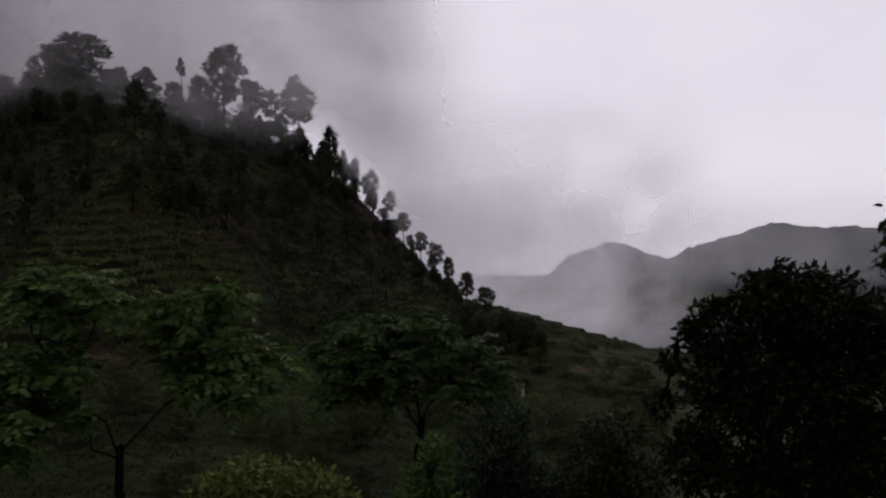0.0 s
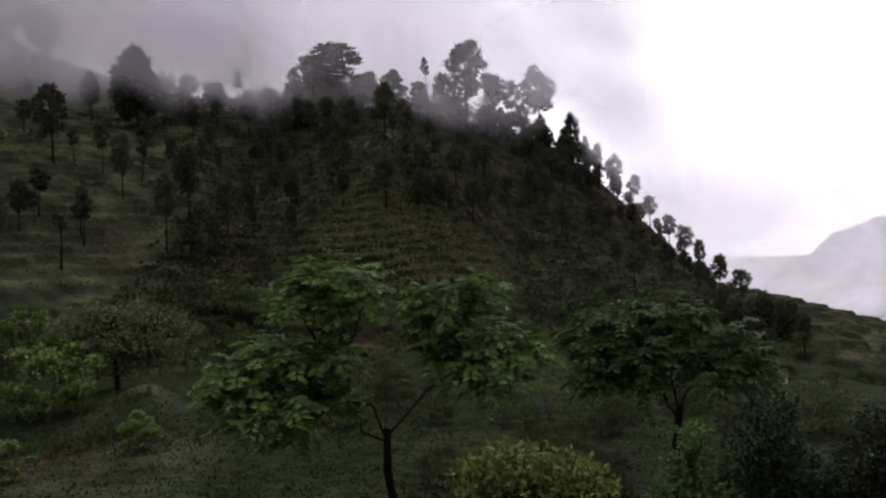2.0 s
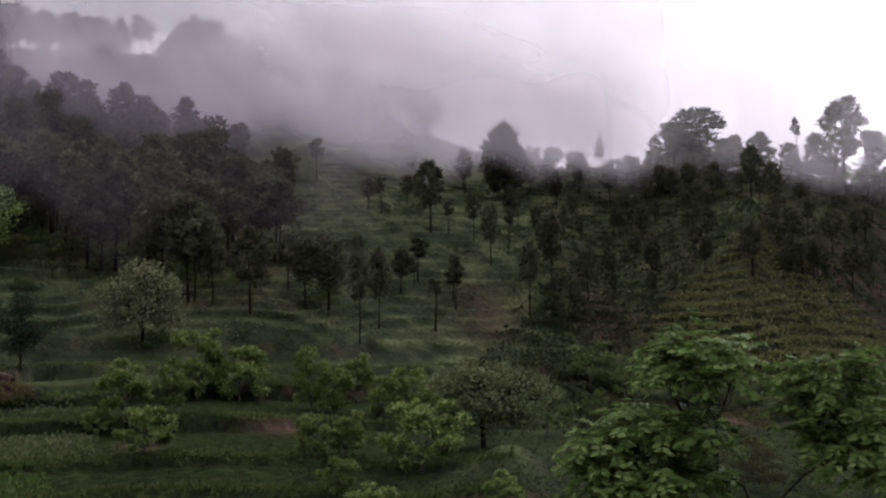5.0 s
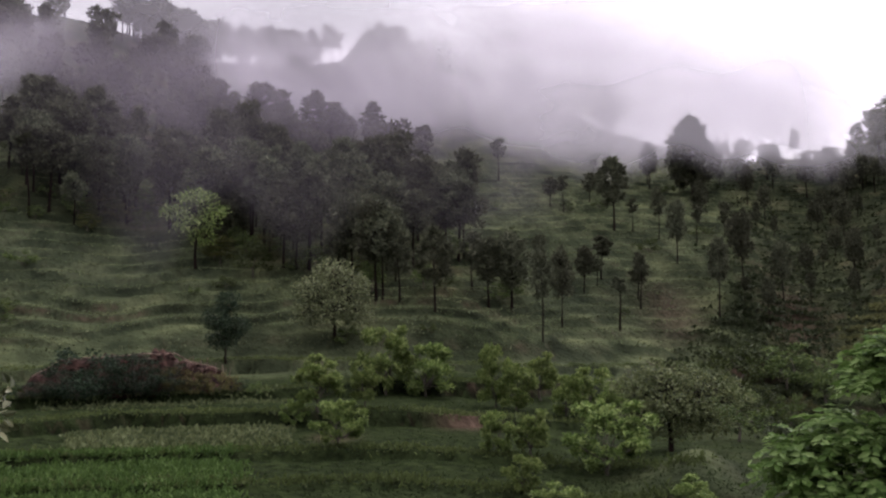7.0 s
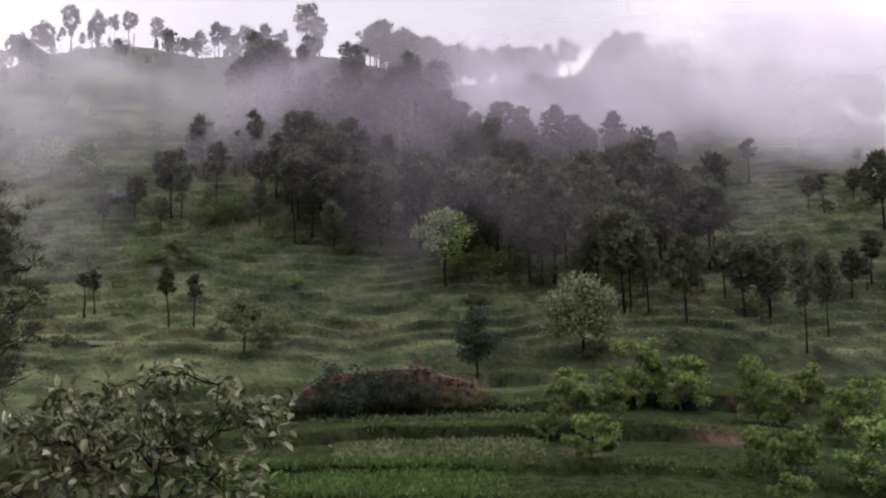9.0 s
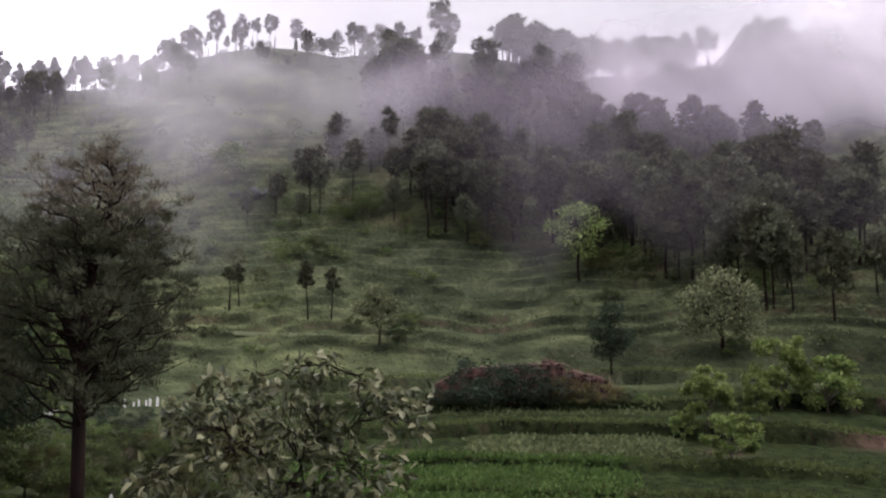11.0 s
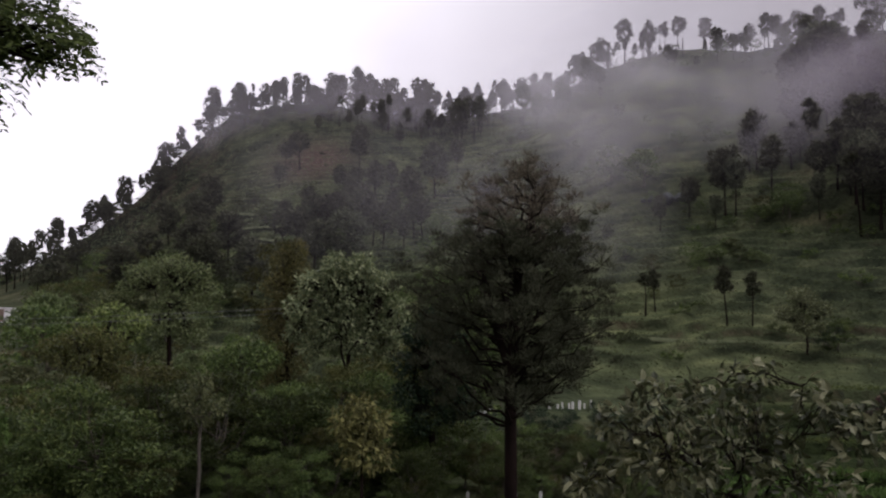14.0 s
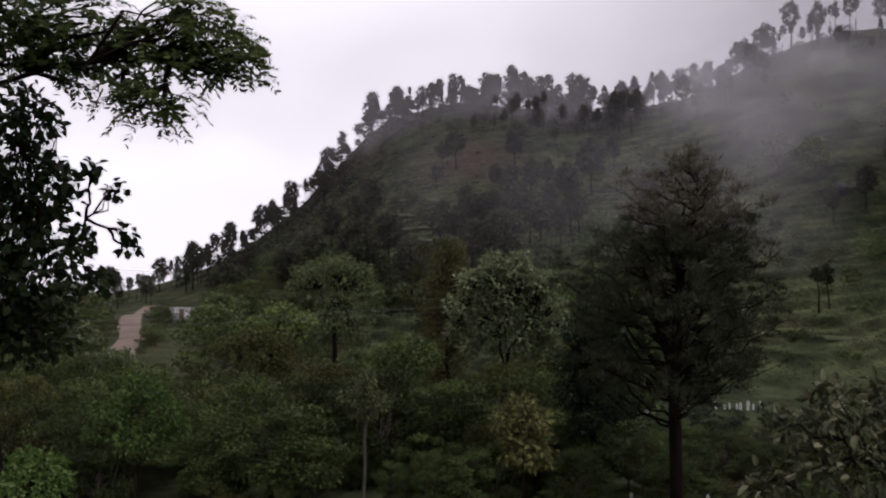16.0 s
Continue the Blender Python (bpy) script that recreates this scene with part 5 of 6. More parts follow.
mass_tree("bush", 10, 10.3, 14, (10.3, -17.5), [(11.2, -13.4, 2.4, 1.3), (8.4, -13.8, 2.2, 1.1), (13.4, -14.2, 2.0, 1.2), (10, -15.6, 4.2, 1.6), (6.6, -15.0, 1.6, 1.2)], YELLOW, "yellow-green bush on the bank", 0.12, 2400, "leaf", 0.5, 0.0, 0.05, ovate=True)
mass_tree("big_leaved_shrub", 13, 80.5, 7.0, (80.5, -12), [(79.3, -1.9, 1.4, 1.0), (80.9, -3.2, 3.2, 1.3), (84.3, -3.5, 3.2, 1.5), (75.7, -3.3, 1.8, 1.2), (86.4, -4.8, 2.1, 1.6), (74.0, -4.9, 2.1, 1.8), (79.5, -5.5, 4.2, 1.9), (83.6, -6.8, 4.2, 1.9),
          (88.4, -7.8, 2.1, 1.3), (76.8, -7.8, 3.9, 1.7), (81.2, -9.3, 5.3, 1.6), (72.6, -3.7, 0.8, 0.5), (78.2, -1.3, 0.5, 0.5), (80.6, -1.6, 0.5, 0.5), (82.6, -2.2, 0.6, 0.5), (85.4, -2.4, 0.6, 0.5), (76.4, -2.2, 0.6, 0.5), (87.8, -4.2, 0.6, 0.5), (78, -10.5, 5, 1.6), (86, -10, 3, 1.5)], BIGLEAF, "shrub with large pale grey-green leaves on the bank", 0.084, 2500, "leaf", 0.56, 0.2, 0.036, limb=0.5, toss=0.9, tight=0.9, ovate=True)
def big_pine(az, r, label):
    """An old spreading pine: stout trunk that divides, long rising limbs, needle pads along their outer parts."""
    rng = np.random.default_rng(77)
    base = np.array(spot(az, r))
    ob = thing("pine_tree", Vector(base), label, "tree")
    ob.rotation_euler[2] = radians(az)
    h = lambda el: EYE + r * math.tan(radians(el)) - base[2]
    unit = r * math.tan(radians(1.0))
    wood = Shape()
    stem = np.array([(0, 0, -0.4), (0, 0, 0.6), (0.03, 0, h(-4)), (0.1, 0, h(-1)), (0.3, 0, h(2)), (0.5, 0, h(5)), (1.1, 0.1, h(8)), (1.35, 0.1, h(10.5))])
    wood.tube(stem, [0.42, 0.31, 0.28, 0.26, 0.21, 0.16, 0.09, 0.02], 10)
    wood.tube([(0.05, 0, h(-1.8)), (-0.5, 0.1, h(0.5)), (-1.0, 0.2, h(3)), (-1.3, 0.3, h(6))], [0.22, 0.17, 0.12, 0.03], 8)
    on_stem = lambda z: np.array([np.interp(z, stem[:, 2], stem[:, q]) for q in range(3)])

    def bough(el, spread, th, pads, out, shift=0.0):
        end = np.array([math.cos(th) * spread + shift, math.sin(th) * spread, h(el)])
        start = on_stem(h(el) - 0.45 * spread - 0.3)
        limb = bent(rng, start, end, 7, 0.05)
        limb[:, 2] += 0.12 * spread * np.sin(np.linspace(0, math.pi, 7)) * rng.uniform(-1.0, 0.4)
        wood.tube(limb, np.linspace(0.075, 0.015, 7), 5)
        for m in range(pads):
            s = 0.42 + 0.6 * (m + rng.uniform(0, 1)) / pads
            at = np.array([np.interp(s, np.linspace(0, 1, 7), limb[:, q]) for q in range(3)])
            tip = at + rng.normal(size=3) * np.array([0.55, 0.55, 0.3]) * (0.5 + 0.6 * s) + np.array([0, 0, 0.22])
            wood.tube([at, tip], [0.014, 0.006], 3)
            out.append(tip)

    pads, thin_pads = [], []
    for k in range(96):
        el = -2.6 + 9.8 * ((k + rng.uniform(0, 1)) / 96) ** 0.9
        wide = float(np.interp(el, [-2.6, -1.5, 1, 3.5, 5.0, 6.3, 7.2], [4.8, 6.2, 6.7, 7.0, 6.4, 5.2, 4.2]))
        th = k * 2.4 + rng.uniform(-0.3, 0.3)
        if -1.5 < el < 2.0 and -2.4 < math.atan2(math.sin(th), math.cos(th)) < -1.1:  # open towards the stem
            continue
        bough(el, unit * wide * (rng.uniform(0.45, 0.8) if k % 3 == 0 else rng.uniform(0.8, 1.06)), th, 10, pads, 0.3 if el > 6 else 0.0)
    for k in range(26):
        el = 6.9 + 3.8 * (k + rng.uniform(0, 1)) / 26
        bough(el, unit * float(np.interp(el, [6.9, 8.4, 10.0, 10.7], [4.3, 4.0, 2.8, 1.2])) * rng.uniform(0.55, 1.05), k * 2.4, 7, thin_pads, 0.6)
    for k in range(14):  # bare dead twigs round the stem
        z, th = h(rng.uniform(-0.8, 2.2)), rng.uniform(0, 6.28)
        a0 = on_stem(z)
        wood.tube(bent(rng, a0, a0 + np.array([math.cos(th) * 1.8, math.sin(th) * 1.2 - 0.6, rng.uniform(-0.2, 0.6)]), 5, 0.12), np.linspace(0.035, 0.006, 5), 4)
    for name, tips, many, material, note in (("crown", pads, 60, PINE_NEAR, ""), ("upper_crown", thin_pads, 34, PINE_BROWN, "sparse browning needles at the top")):
        needles = Shape()
        p, way = clusters(rng, np.array(tips), rng.uniform(0.28, 0.6, len(tips)), many, 0.6)
        needles.needles(p - way * 0.1, way * 0.8 + np.array([0, 0, 0.75]) + rng.normal(size=way.shape) * 0.25, 0.27, 0.17, rng)
        part(name, needles, material, ob, note)
    part("trunk", wood, BARK, ob, "dark wet bark", True)
    return ob


big_pine(92.9, 42, "big dark spreading pine with a thick trunk")
mass_tree("overhanging_tree", 14, 134, 5.5, (134.5, 16), [(129.3, 15.8, 2.5, 2.0), (127.5, 17.4, 3.0, 1.5), (121.8, 18.2, 2.2, 1.6), (120.2, 17.0, 2.7, 1.8), (118.5, 16.0, 1.2, 1.0), (125.0, 16.6, 1.5, 1.0), (123.7, 13.5, 2.2, 1.1), (125.7, 14.6, 1.4, 1.0), (122.9, 15.6, 1.6, 0.9), (134, 19, 4, 4)],
          BROAD, "tree with drooping narrow leaves hanging overhead", 0.048, 2900, "frond", 0.34, 0.6, 0.1, limb=0.35, crook=0.08)
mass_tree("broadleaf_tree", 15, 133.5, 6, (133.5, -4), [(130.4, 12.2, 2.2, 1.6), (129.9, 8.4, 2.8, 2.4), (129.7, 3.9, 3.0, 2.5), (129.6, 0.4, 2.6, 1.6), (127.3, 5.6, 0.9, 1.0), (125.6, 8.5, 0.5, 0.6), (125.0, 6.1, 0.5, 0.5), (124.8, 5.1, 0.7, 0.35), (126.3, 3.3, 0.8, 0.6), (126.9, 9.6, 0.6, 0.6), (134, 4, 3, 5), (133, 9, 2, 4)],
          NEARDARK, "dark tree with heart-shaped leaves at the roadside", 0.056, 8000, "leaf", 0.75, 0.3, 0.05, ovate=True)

def slope_tree(name, seed, az, el, fork_el, masses, material, label, leaf, density, kind="leaf", **more):
    r = slope_distance(az, el, 30.0)
    return mass_tree(name, seed, az, r, (az, fork_el), masses, material, label, leaf, density, kind, **more)


slope_tree("broadleaf_tree", 41, 63.3, 3.0, 4.9, [(63.3, 7.4, 1.5, 0.4), (62.3, 6.6, 1.2, 0.35), (64.5, 6.5, 1.2, 0.35), (63.3, 5.8, 1.7, 0.4), (62.9, 5.0, 1.0, 0.4)], FRESH, "pale green tree with layered flat crown", 0.5, 110, stem_r=0.2, droop=-0.1, toss=0.3)
slope_tree("broadleaf_tree", 42, 55.0, -1.3, -0.4, [(55, 3.0, 1.5, 0.7), (53.9, 2.0, 1.4, 0.8), (56.3, 1.9, 1.4, 0.8), (55, 0.7, 1.9, 0.9), (53.6, 0.4, 1.2, 0.7), (56.6, 0.5, 1.2, 0.7)], CLUSTER, "rounded pale green tree on the slope", 0.42, 170, stem_r=0.2, droop=0.0)
slope_tree("broadleaf_tree", 43, 75.6, -0.7, 0.4, [(75.8, 2.7, 1.0, 0.45), (74.9, 1.9, 0.9, 0.45), (76.5, 1.7, 1.0, 0.45), (75.5, 1.0, 1.2, 0.45)], CLUSTER, "small open pale-leaved tree on the slope", 0.36, 330, stem_r=0.12, droop=0.0)
grow_at(BANKBUSH, 0, 74.5, -0.4, 3.0, 1.3, 60.0)
slope_tree("broadleaf_tree", 44, 61.5, -2.8, -1.6, [(61.4, 1.2, 0.9, 0.6), (62.1, 0.2, 1.0, 0.7), (60.9, -0.3, 1.0, 0.7), (61.7, -1.0, 1.2, 0.6)], BANKLEAF, "small dark green tree beside the earth bank", 0.28, 420, stem_r=0.12)
slope_tree("broadleaf_tree", 45, 34.8, -7.9, -5.9, [(34.8, -3.4, 2.4, 0.5), (36.8, -4.1, 1.8, 0.5), (32.6, -4.0, 2.2, 0.5), (31.0, -4.7, 1.2, 0.4), (35.2, -5.0, 2.4, 0.6), (33.4, -5.4, 1.6, 0.6), (36.8, -5.8, 1.4, 0.6), (34.6, -6.4, 2.2, 0.7), (32.4, -6.2, 1.4, 0.6)], PALE, "spreading flat-topped tree below the slope", 0.3, 420, stem_r=0.16, droop=-0.05, toss=0.3)
dome = [(102.8 + (k - (n - 1) / 2) * 1.5, el - 0.12 * abs(k - (n - 1) / 2) ** 2, 1.05, 0.75) for el, n in ((4.8, 2), (3.9, 4), (2.6, 5), (1.3, 5), (0.1, 4)) for k in range(n)]
mass_tree("broadleaf_tree", 50, 102.8, 60, (102.8, -1.5), dome, CLUSTER, "big domed tree with pale-edged clustered leaves", 0.32, 400, stem_r=0.3, droop=0.1, toss=0.35)
mass_tree("broadleaf_tree", 56, 97.6, 50, (97.6, -4.5), [(97.3, 1.6, 1.3, 0.8), (98.5, 0.6, 1.3, 0.8), (96.4, 0.3, 1.3, 0.9), (97.8, -0.8, 1.8, 0.9), (99.2, -1.2, 1.2, 0.8), (95.8, -1.4, 1.3, 0.9), (97.2, -2.6, 2.0, 1.0), (99.0, -3.0, 1.4, 0.9), (96.0, -3.8, 1.6, 0.9), (98.0, -4.6, 2.0, 0.9)], BANKLEAF, "dense dark tree beside the big pine", 0.24, 560, stem_r=0.2, toss=0.5)
mass_tree("broadleaf_tree", 51, 116.4, 72, (116.4, -1.0), [(116.6, 1.9, 1.2, 0.5), (115.2, 1.3, 1.1, 0.6), (117.7, 1.2, 1.0, 0.6), (116.4, 0.6, 1.9, 0.6)], FRESH, "fresh yellow-green tree among the scrub", 0.36, 210, stem_r=0.14, toss=0.35)
mass_tree("broadleaf_tree", 52, 113.3, 88, (113.3, 2.2), [(113.3, 4.7, 1.6, 0.6), (111.9, 4.2, 1.3, 0.6), (114.9, 4.1, 1.4, 0.6), (113.0, 3.5, 1.9, 0.6), (115.6, 3.3, 1.0, 0.5), (111.2, 3.2, 0.9, 0.5), (113.0, 2.2, 1.7, 0.7), (114.0, 1.2, 1.6, 0.7), (112.2, 0.8, 1.5, 0.7)], PALE, "spreading green tree above the scrub", 0.34, 250, stem_r=0.22, toss=0.35, droop=-0.05)
mass_tree("broadleaf_tree", 53, 106.4, 66, (106.4, 1.5), [(105.9, 5.6, 0.8, 0.7), (106.8, 4.9, 0.9, 0.8), (105.8, 4.0, 1.1, 0.9), (107.0, 3.4, 1.2, 0.9), (106.2, 2.2, 1.5, 0.9), (107.4, 1.6, 1.0, 0.8), (106.6, 0.4, 1.6, 0.9), (106.2, -1.0, 1.5, 0.9), (107.0, -2.4, 1.5, 0.9)], RUST, "tall feathery tree with brownish new growth", 0.3, 420, stem_r=0.16, toss=0.5, droop=-0.3, width=0.3)
mass_tree("broadleaf_tree", 54, 118.0, 64, (118.0, -2.5), [(118.0, 0.4, 1.5, 0.6), (116.6, -0.2, 1.3, 0.7), (119.5, -0.3, 1.3, 0.7), (118.0, -1.0, 2.2, 0.7), (116.4, -1.6, 1.3, 0.6)], OLIVE, "rounded olive green tree in the scrub", 0.28, 420, stem_r=0.14, toss=0.4)
mass_tree("broadleaf_tree", 55, 109.0, 58, (109.0, -3.0), [(109.2, -0.2, 1.4, 0.6), (107.8, -0.8, 1.3, 0.7), (110.4, -0.9, 1.2, 0.7), (109.0, -1.6, 2.0, 0.7)], BROAD, "rounded dark green tree in the scrub", 0.26, 460, stem_r=0.14, toss=0.4)
mass_tree("sapling", 46, 111.4, 46, (111.4, -5.0), [(111.4, -2.3, 0.9, 0.6), (112.1, -3.3, 1.1, 0.6), (110.7, -3.6, 1.0, 0.6), (111.4, -4.2, 1.2, 0.5)], PALE, "slender sapling with a bare pale stem", 0.3, 300, stem_r=0.09, bark=BARK_PALE)
mass_tree("bush", 47, 101.9, 36, (101.9, -6.0), [(101.9, -3.7, 1.1, 0.6), (101.1, -4.7, 1.3, 0.8), (102.9, -4.6, 1.2, 0.8), (102.0, -5.5, 1.8, 0.8), (101.6, -6.7, 2.0, 0.8)], RUST, "yellowing rusty bush in the scrub", 0.28, 520, stem_r=0.06)
mass_tree("bush", 48, 124.5, 40, (124.5, -7.0), [(124.3, -2.8, 1.7, 0.9), (123.0, -4.2, 1.6, 1.0), (126.0, -4.0, 1.7, 1.0), (124.4, -5.4, 2.6, 1.1), (125.1, -2.2, 0.5, 0.5), (123.4, -3.2, 0.6, 0.5), (122.2, -5.0, 0.8, 0.6), (127.0, -5.2, 0.9, 0.6)], CROP, "fresh green bush at the edge of the scrub", 0.24, 650, stem_r=0.06, tight=0.85, toss=0.8)
mass_tree("bush", 49, 130.2, 30, (130.2, -9.5), [(129.6, -6.8, 1.6, 0.8), (131.4, -7.0, 1.8, 0.8), (130.4, -8.2, 2.6, 0.9), (128.6, -7.6, 0.8, 0.5), (130.5, -6.2, 0.7, 0.4)], YOUNG, "bright green bush by the roadside", 0.2, 900, stem_r=0.05)
sow("reed_grass", "pale feathery reed grass at the edge of the scrub", PALE, 9, 90, lambda g: (g.uniform(114.5, 119.0), g.uniform(-11.5, -10.4), 24.0), 0.8, 9, 0.08, 0.2, 1.4)

for _ in range(46):
    grow_at(rnd.choice((WOODY, WOODY, WOODY_OLIVE)), rnd.randrange(3), rnd.uniform(95, 131), rnd.uniform(-14, -8), rnd.uniform(1.0, 2.4), rnd.uniform(0.9, 1.4), 19.0)

# ---- made things in the valley ----
LIME = rough_material("limewash", [(0.3, (0.46, 0.45, 0.43)), (0.7, (0.7, 0.69, 0.67))], 1.5, 0.3, 0.8)
TIMBER = rough_material("weathered_timber", [(0.3, (0.09, 0.062, 0.05)), (0.7, (0.24, 0.175, 0.14))], 2.0, 0.5, 0.8)
EARTH = rough_material("red_earth", [(0.3, (0.008, 0.005, 0.0042)), (0.46, (0.022, 0.0125, 0.0102)), (0.64, (0.058, 0.032, 0.0256))], 1.6, 1.0, 0.95)
DIRT = rough_material("dirt_road", [(0.3, (0.13, 0.1, 0.08)), (0.7, (0.23, 0.18, 0.145))], 0.25, 0.4, 0.95)
ROCK = rough_material("dark_rock", [(0.3, (0.032, 0.037, 0.038)), (0.7, (0.085, 0.092, 0.092))], 0.7, 0.8, 0.8)
TIN = rough_material("rusty_roof_sheet", [(0.3, (0.2, 0.08, 0.06)), (0.7, (0.34, 0.16, 0.12))], 1.0, 0.2, 0.6)
METAL = rough_material("cable", [(0.3, (0.12, 0.12, 0.13)), (0.7, (0.2, 0.2, 0.21))], 1.0, 0.1, 0.5)


def box(sh, centre, size, turn=0.0, jitter=0.0, rng=None):
    c, s = math.cos(turn), math.sin(turn)
    co = np.array([(x, y, z) for x in (-0.5, 0.5) for y in (-0.5, 0.5) for z in (-0.5, 0.5)]) * np.array(size)
    if rng is not None:
        co += rng.normal(size=co.shape) * jitter
    co = co @ np.array([[c, s, 0], [-s, c, 0], [0, 0, 1]]) + np.array(centre)
    sh.add(co, [(0, 1, 3, 2), (4, 6, 7, 5), (0, 4, 5, 1), (2, 3, 7, 6), (0, 2, 6, 4), (1, 5, 7, 3)])


def stone(sh, rng, centre, size):
    """A rough rounded stone."""
    th, ph = np.meshgrid(np.linspace(0, 2 * math.pi, 9)[:-1], np.linspace(0.25, math.pi - 0.25, 5), indexing="ij")
    d = np.stack([np.cos(th) * np.sin(ph), np.sin(th) * np.sin(ph), np.cos(ph)], -1).reshape(-1, 3)
    co = d * np.array(size) * rng.uniform(0.75, 1.15, (len(d), 1)) + np.array(centre)
    f = [(i * 5 + j, ((i + 1) % 8) * 5 + j, ((i + 1) % 8) * 5 + j + 1, i * 5 + j + 1) for i in range(8) for j in range(4)]
    sh.add(co, np.array(f))
    sh.faces += [[sh.count - 40 + i * 5 for i in range(8)][::-1], [sh.count - 40 + i * 5 + 4 for i in range(8)]]


def ruined_bank():
    """A slumped red earth bank with timbers lying along its top, stepping down at one end."""
    rng = np.random.default_rng(31)
    r = slope_distance(66.5, -4.3, 40.0) + 2.5
    ob = thing("earth_bank", spot(66.5, r), "slumped red earth bank with timbers along its top", "earth bank")
    ob.rotation_euler[2] = radians(66.5)
    unit = r * math.tan(radians(1.0))
    rise = lambda el: EYE + r * math.tan(radians(el)) - ground_at(66.5, r)
    rim = lambda x: rise(float(np.interp(x / unit, [-7.0, -6.4, -5.6, -4.2, 2.0, 2.4, 4.4, 5.8, 6.8], [-5.0, -3.9, -3.0, -2.2, -1.85, -2.3, -2.8, -3.7, -5.0])))
    xs, ys = np.linspace(-7.0 * unit, 6.8 * unit, 150), np.linspace(-2.4, 2.5, 30)
    co = []
    for x in xs:
        top = rim(x) - 0.1 + 0.3 * noise.noise(Vector((x * 0.8, 0, 9))) + 0.25 * noise.noise(Vector((x * 2.7, 0, 3)))
        for y in ys:
            prof = min(1.0, max(0.0, (y + 2.4) / 1.9)) ** 0.8 * min(1.0, max(0.0, (2.5 - y) / 0.8))
            n = noise.fractal(Vector((x * 1.1, y * 1.3, 4)), 1.0, 2.0, 5)
            co.append((x, y + 0.3 * n, top * prof * (1 + 0.22 * n) - 0.3 * (1 - prof)))
    m = len(ys)
    mound = Shape()
    mound.add(co, [(i * m + j, (i + 1) * m + j, (i + 1) * m + j + 1, i * m + j + 1) for i in range(len(xs) - 1) for j in range(m - 1)])
    part("mound", mound, EARTH, ob, round_off=True)
    for x0, x1, dz, rad in ((-5.6, -4.2, 0.0, 0.05), (-4.2, -1.6, 0.12, 0.06), (-2.0, 0.4, 0.1, 0.05), (-0.2, 2.1, 0.16, 0.06), (0.6, 2.3, -0.25, 0.05), (2.0, 3.4, 0.05, 0.06), (2.6, 4.6, 0.12, 0.05), (3.2, 4.3, -0.3, 0.05)):
        log = Shape()
        log.tube(bent(rng, (x0 * unit, -0.7, rim(x0 * unit) + dz), (x1 * unit, -0.5, rim(x1 * unit) + dz + rng.uniform(-0.12, 0.12)), 7, 0.012), np.linspace(rad, rad * 0.7, 7), 7)
        part("timber", log, TIMBER, ob, "weathered timber", True)
    for k in range(14):
        stick = Shape()
        x = rng.uniform(2.3, 5.2) * unit
        z = rim(x)
        stick.tube([(x, -0.9, z - 0.9), (x + rng.uniform(-0.25, 0.25), -0.95, z + rng.uniform(0.1, 0.75))], [0.035, 0.022], 5)
        part("stake", stick, TIMBER, ob, "broken upright stake", True)
    for k in range(60):
        clod, s = Shape(), rng.uniform(0.06, 0.18)
        x = rng.uniform(-5.0, 6.0) * unit
        stone(clod, rng, (x, rng.uniform(-1.5, -0.6), rim(x) * rng.uniform(0.75, 1.0)), (s * 1.4, s, s * 0.8))
        part("clod", clod, EARTH, ob)
    return ob


ruined_bank()
for i, (az, h, wide) in enumerate([(72.6, 1.5, 1.3), (71.6, 2.2, 1.3), (70.6, 2.6, 1.3), (69.6, 2.8, 1.3), (68.6, 2.6, 1.4), (67.6, 2.7, 1.3), (66.6, 2.5, 1.3), (65.6, 2.4, 1.3), (64.7, 2.1, 1.2), (70.1, 1.6, 1.5), (68.1, 1.7, 1.5), (66.2, 1.6, 1.5), (72.0, 1.3, 1.5), (63.2, 1.2, 1.3), (60.6, 1.0, 1.3)]):
    grow_at(BANKBUSH, i, az, -4.6, h * (1.3 if az < 70.3 else 0.9) * (1.12, 0.8, 1.0)[i % 3], wide, 40.0)
for i, (az, h) in enumerate(((64.4, 1.9), (63.5, 1.6), (62.7, 1.5), (61.9, 1.5), (61.1, 1.3))):
    grow_at(RUSTY, i, az, -4.5, h * 1.2, 1.1, 40.0)
grow_at(BUSH, 1, 59.6, -4.6, 0.9, 1.1, 40.0)


def white_posts(bearings, el, h0, group):
    for az in bearings:
        r = slope_distance(az, el, 40.0)
        sh = Shape()
        w, h = rnd.uniform(0.12, 0.22), h0 * rnd.uniform(0.5, 1.1)
        for z0, z1, s in ((-0.2, h * 0.86, 1.0), (h * 0.86, h, 0.62)):
            box(sh, (0, 0, (z0 + z1) / 2), (w * s, w * 0.7 * s, z1 - z0))
        ob = new("stone_post", sh.mesh("stone_post", LIME))
        ob.location, ob.rotation_euler = spot(az, r), (rnd.uniform(-0.06, 0.06), rnd.uniform(-0.08, 0.08), radians(az) + rnd.uniform(-0.3, 0.3))
        tagged(ob, "whitewashed stone post in the grass", "stone post", group)


white_posts((88.0, 88.4, 88.7, 89.1, 89.3, 89.7, 90.0, 90.5), -3.95, 0.7, "white posts below the slope")
white_posts((91.1, 92.6, 93.3, 93.9, 95.5, 97.2), -9.5, 0.6, "white posts by the lower path")


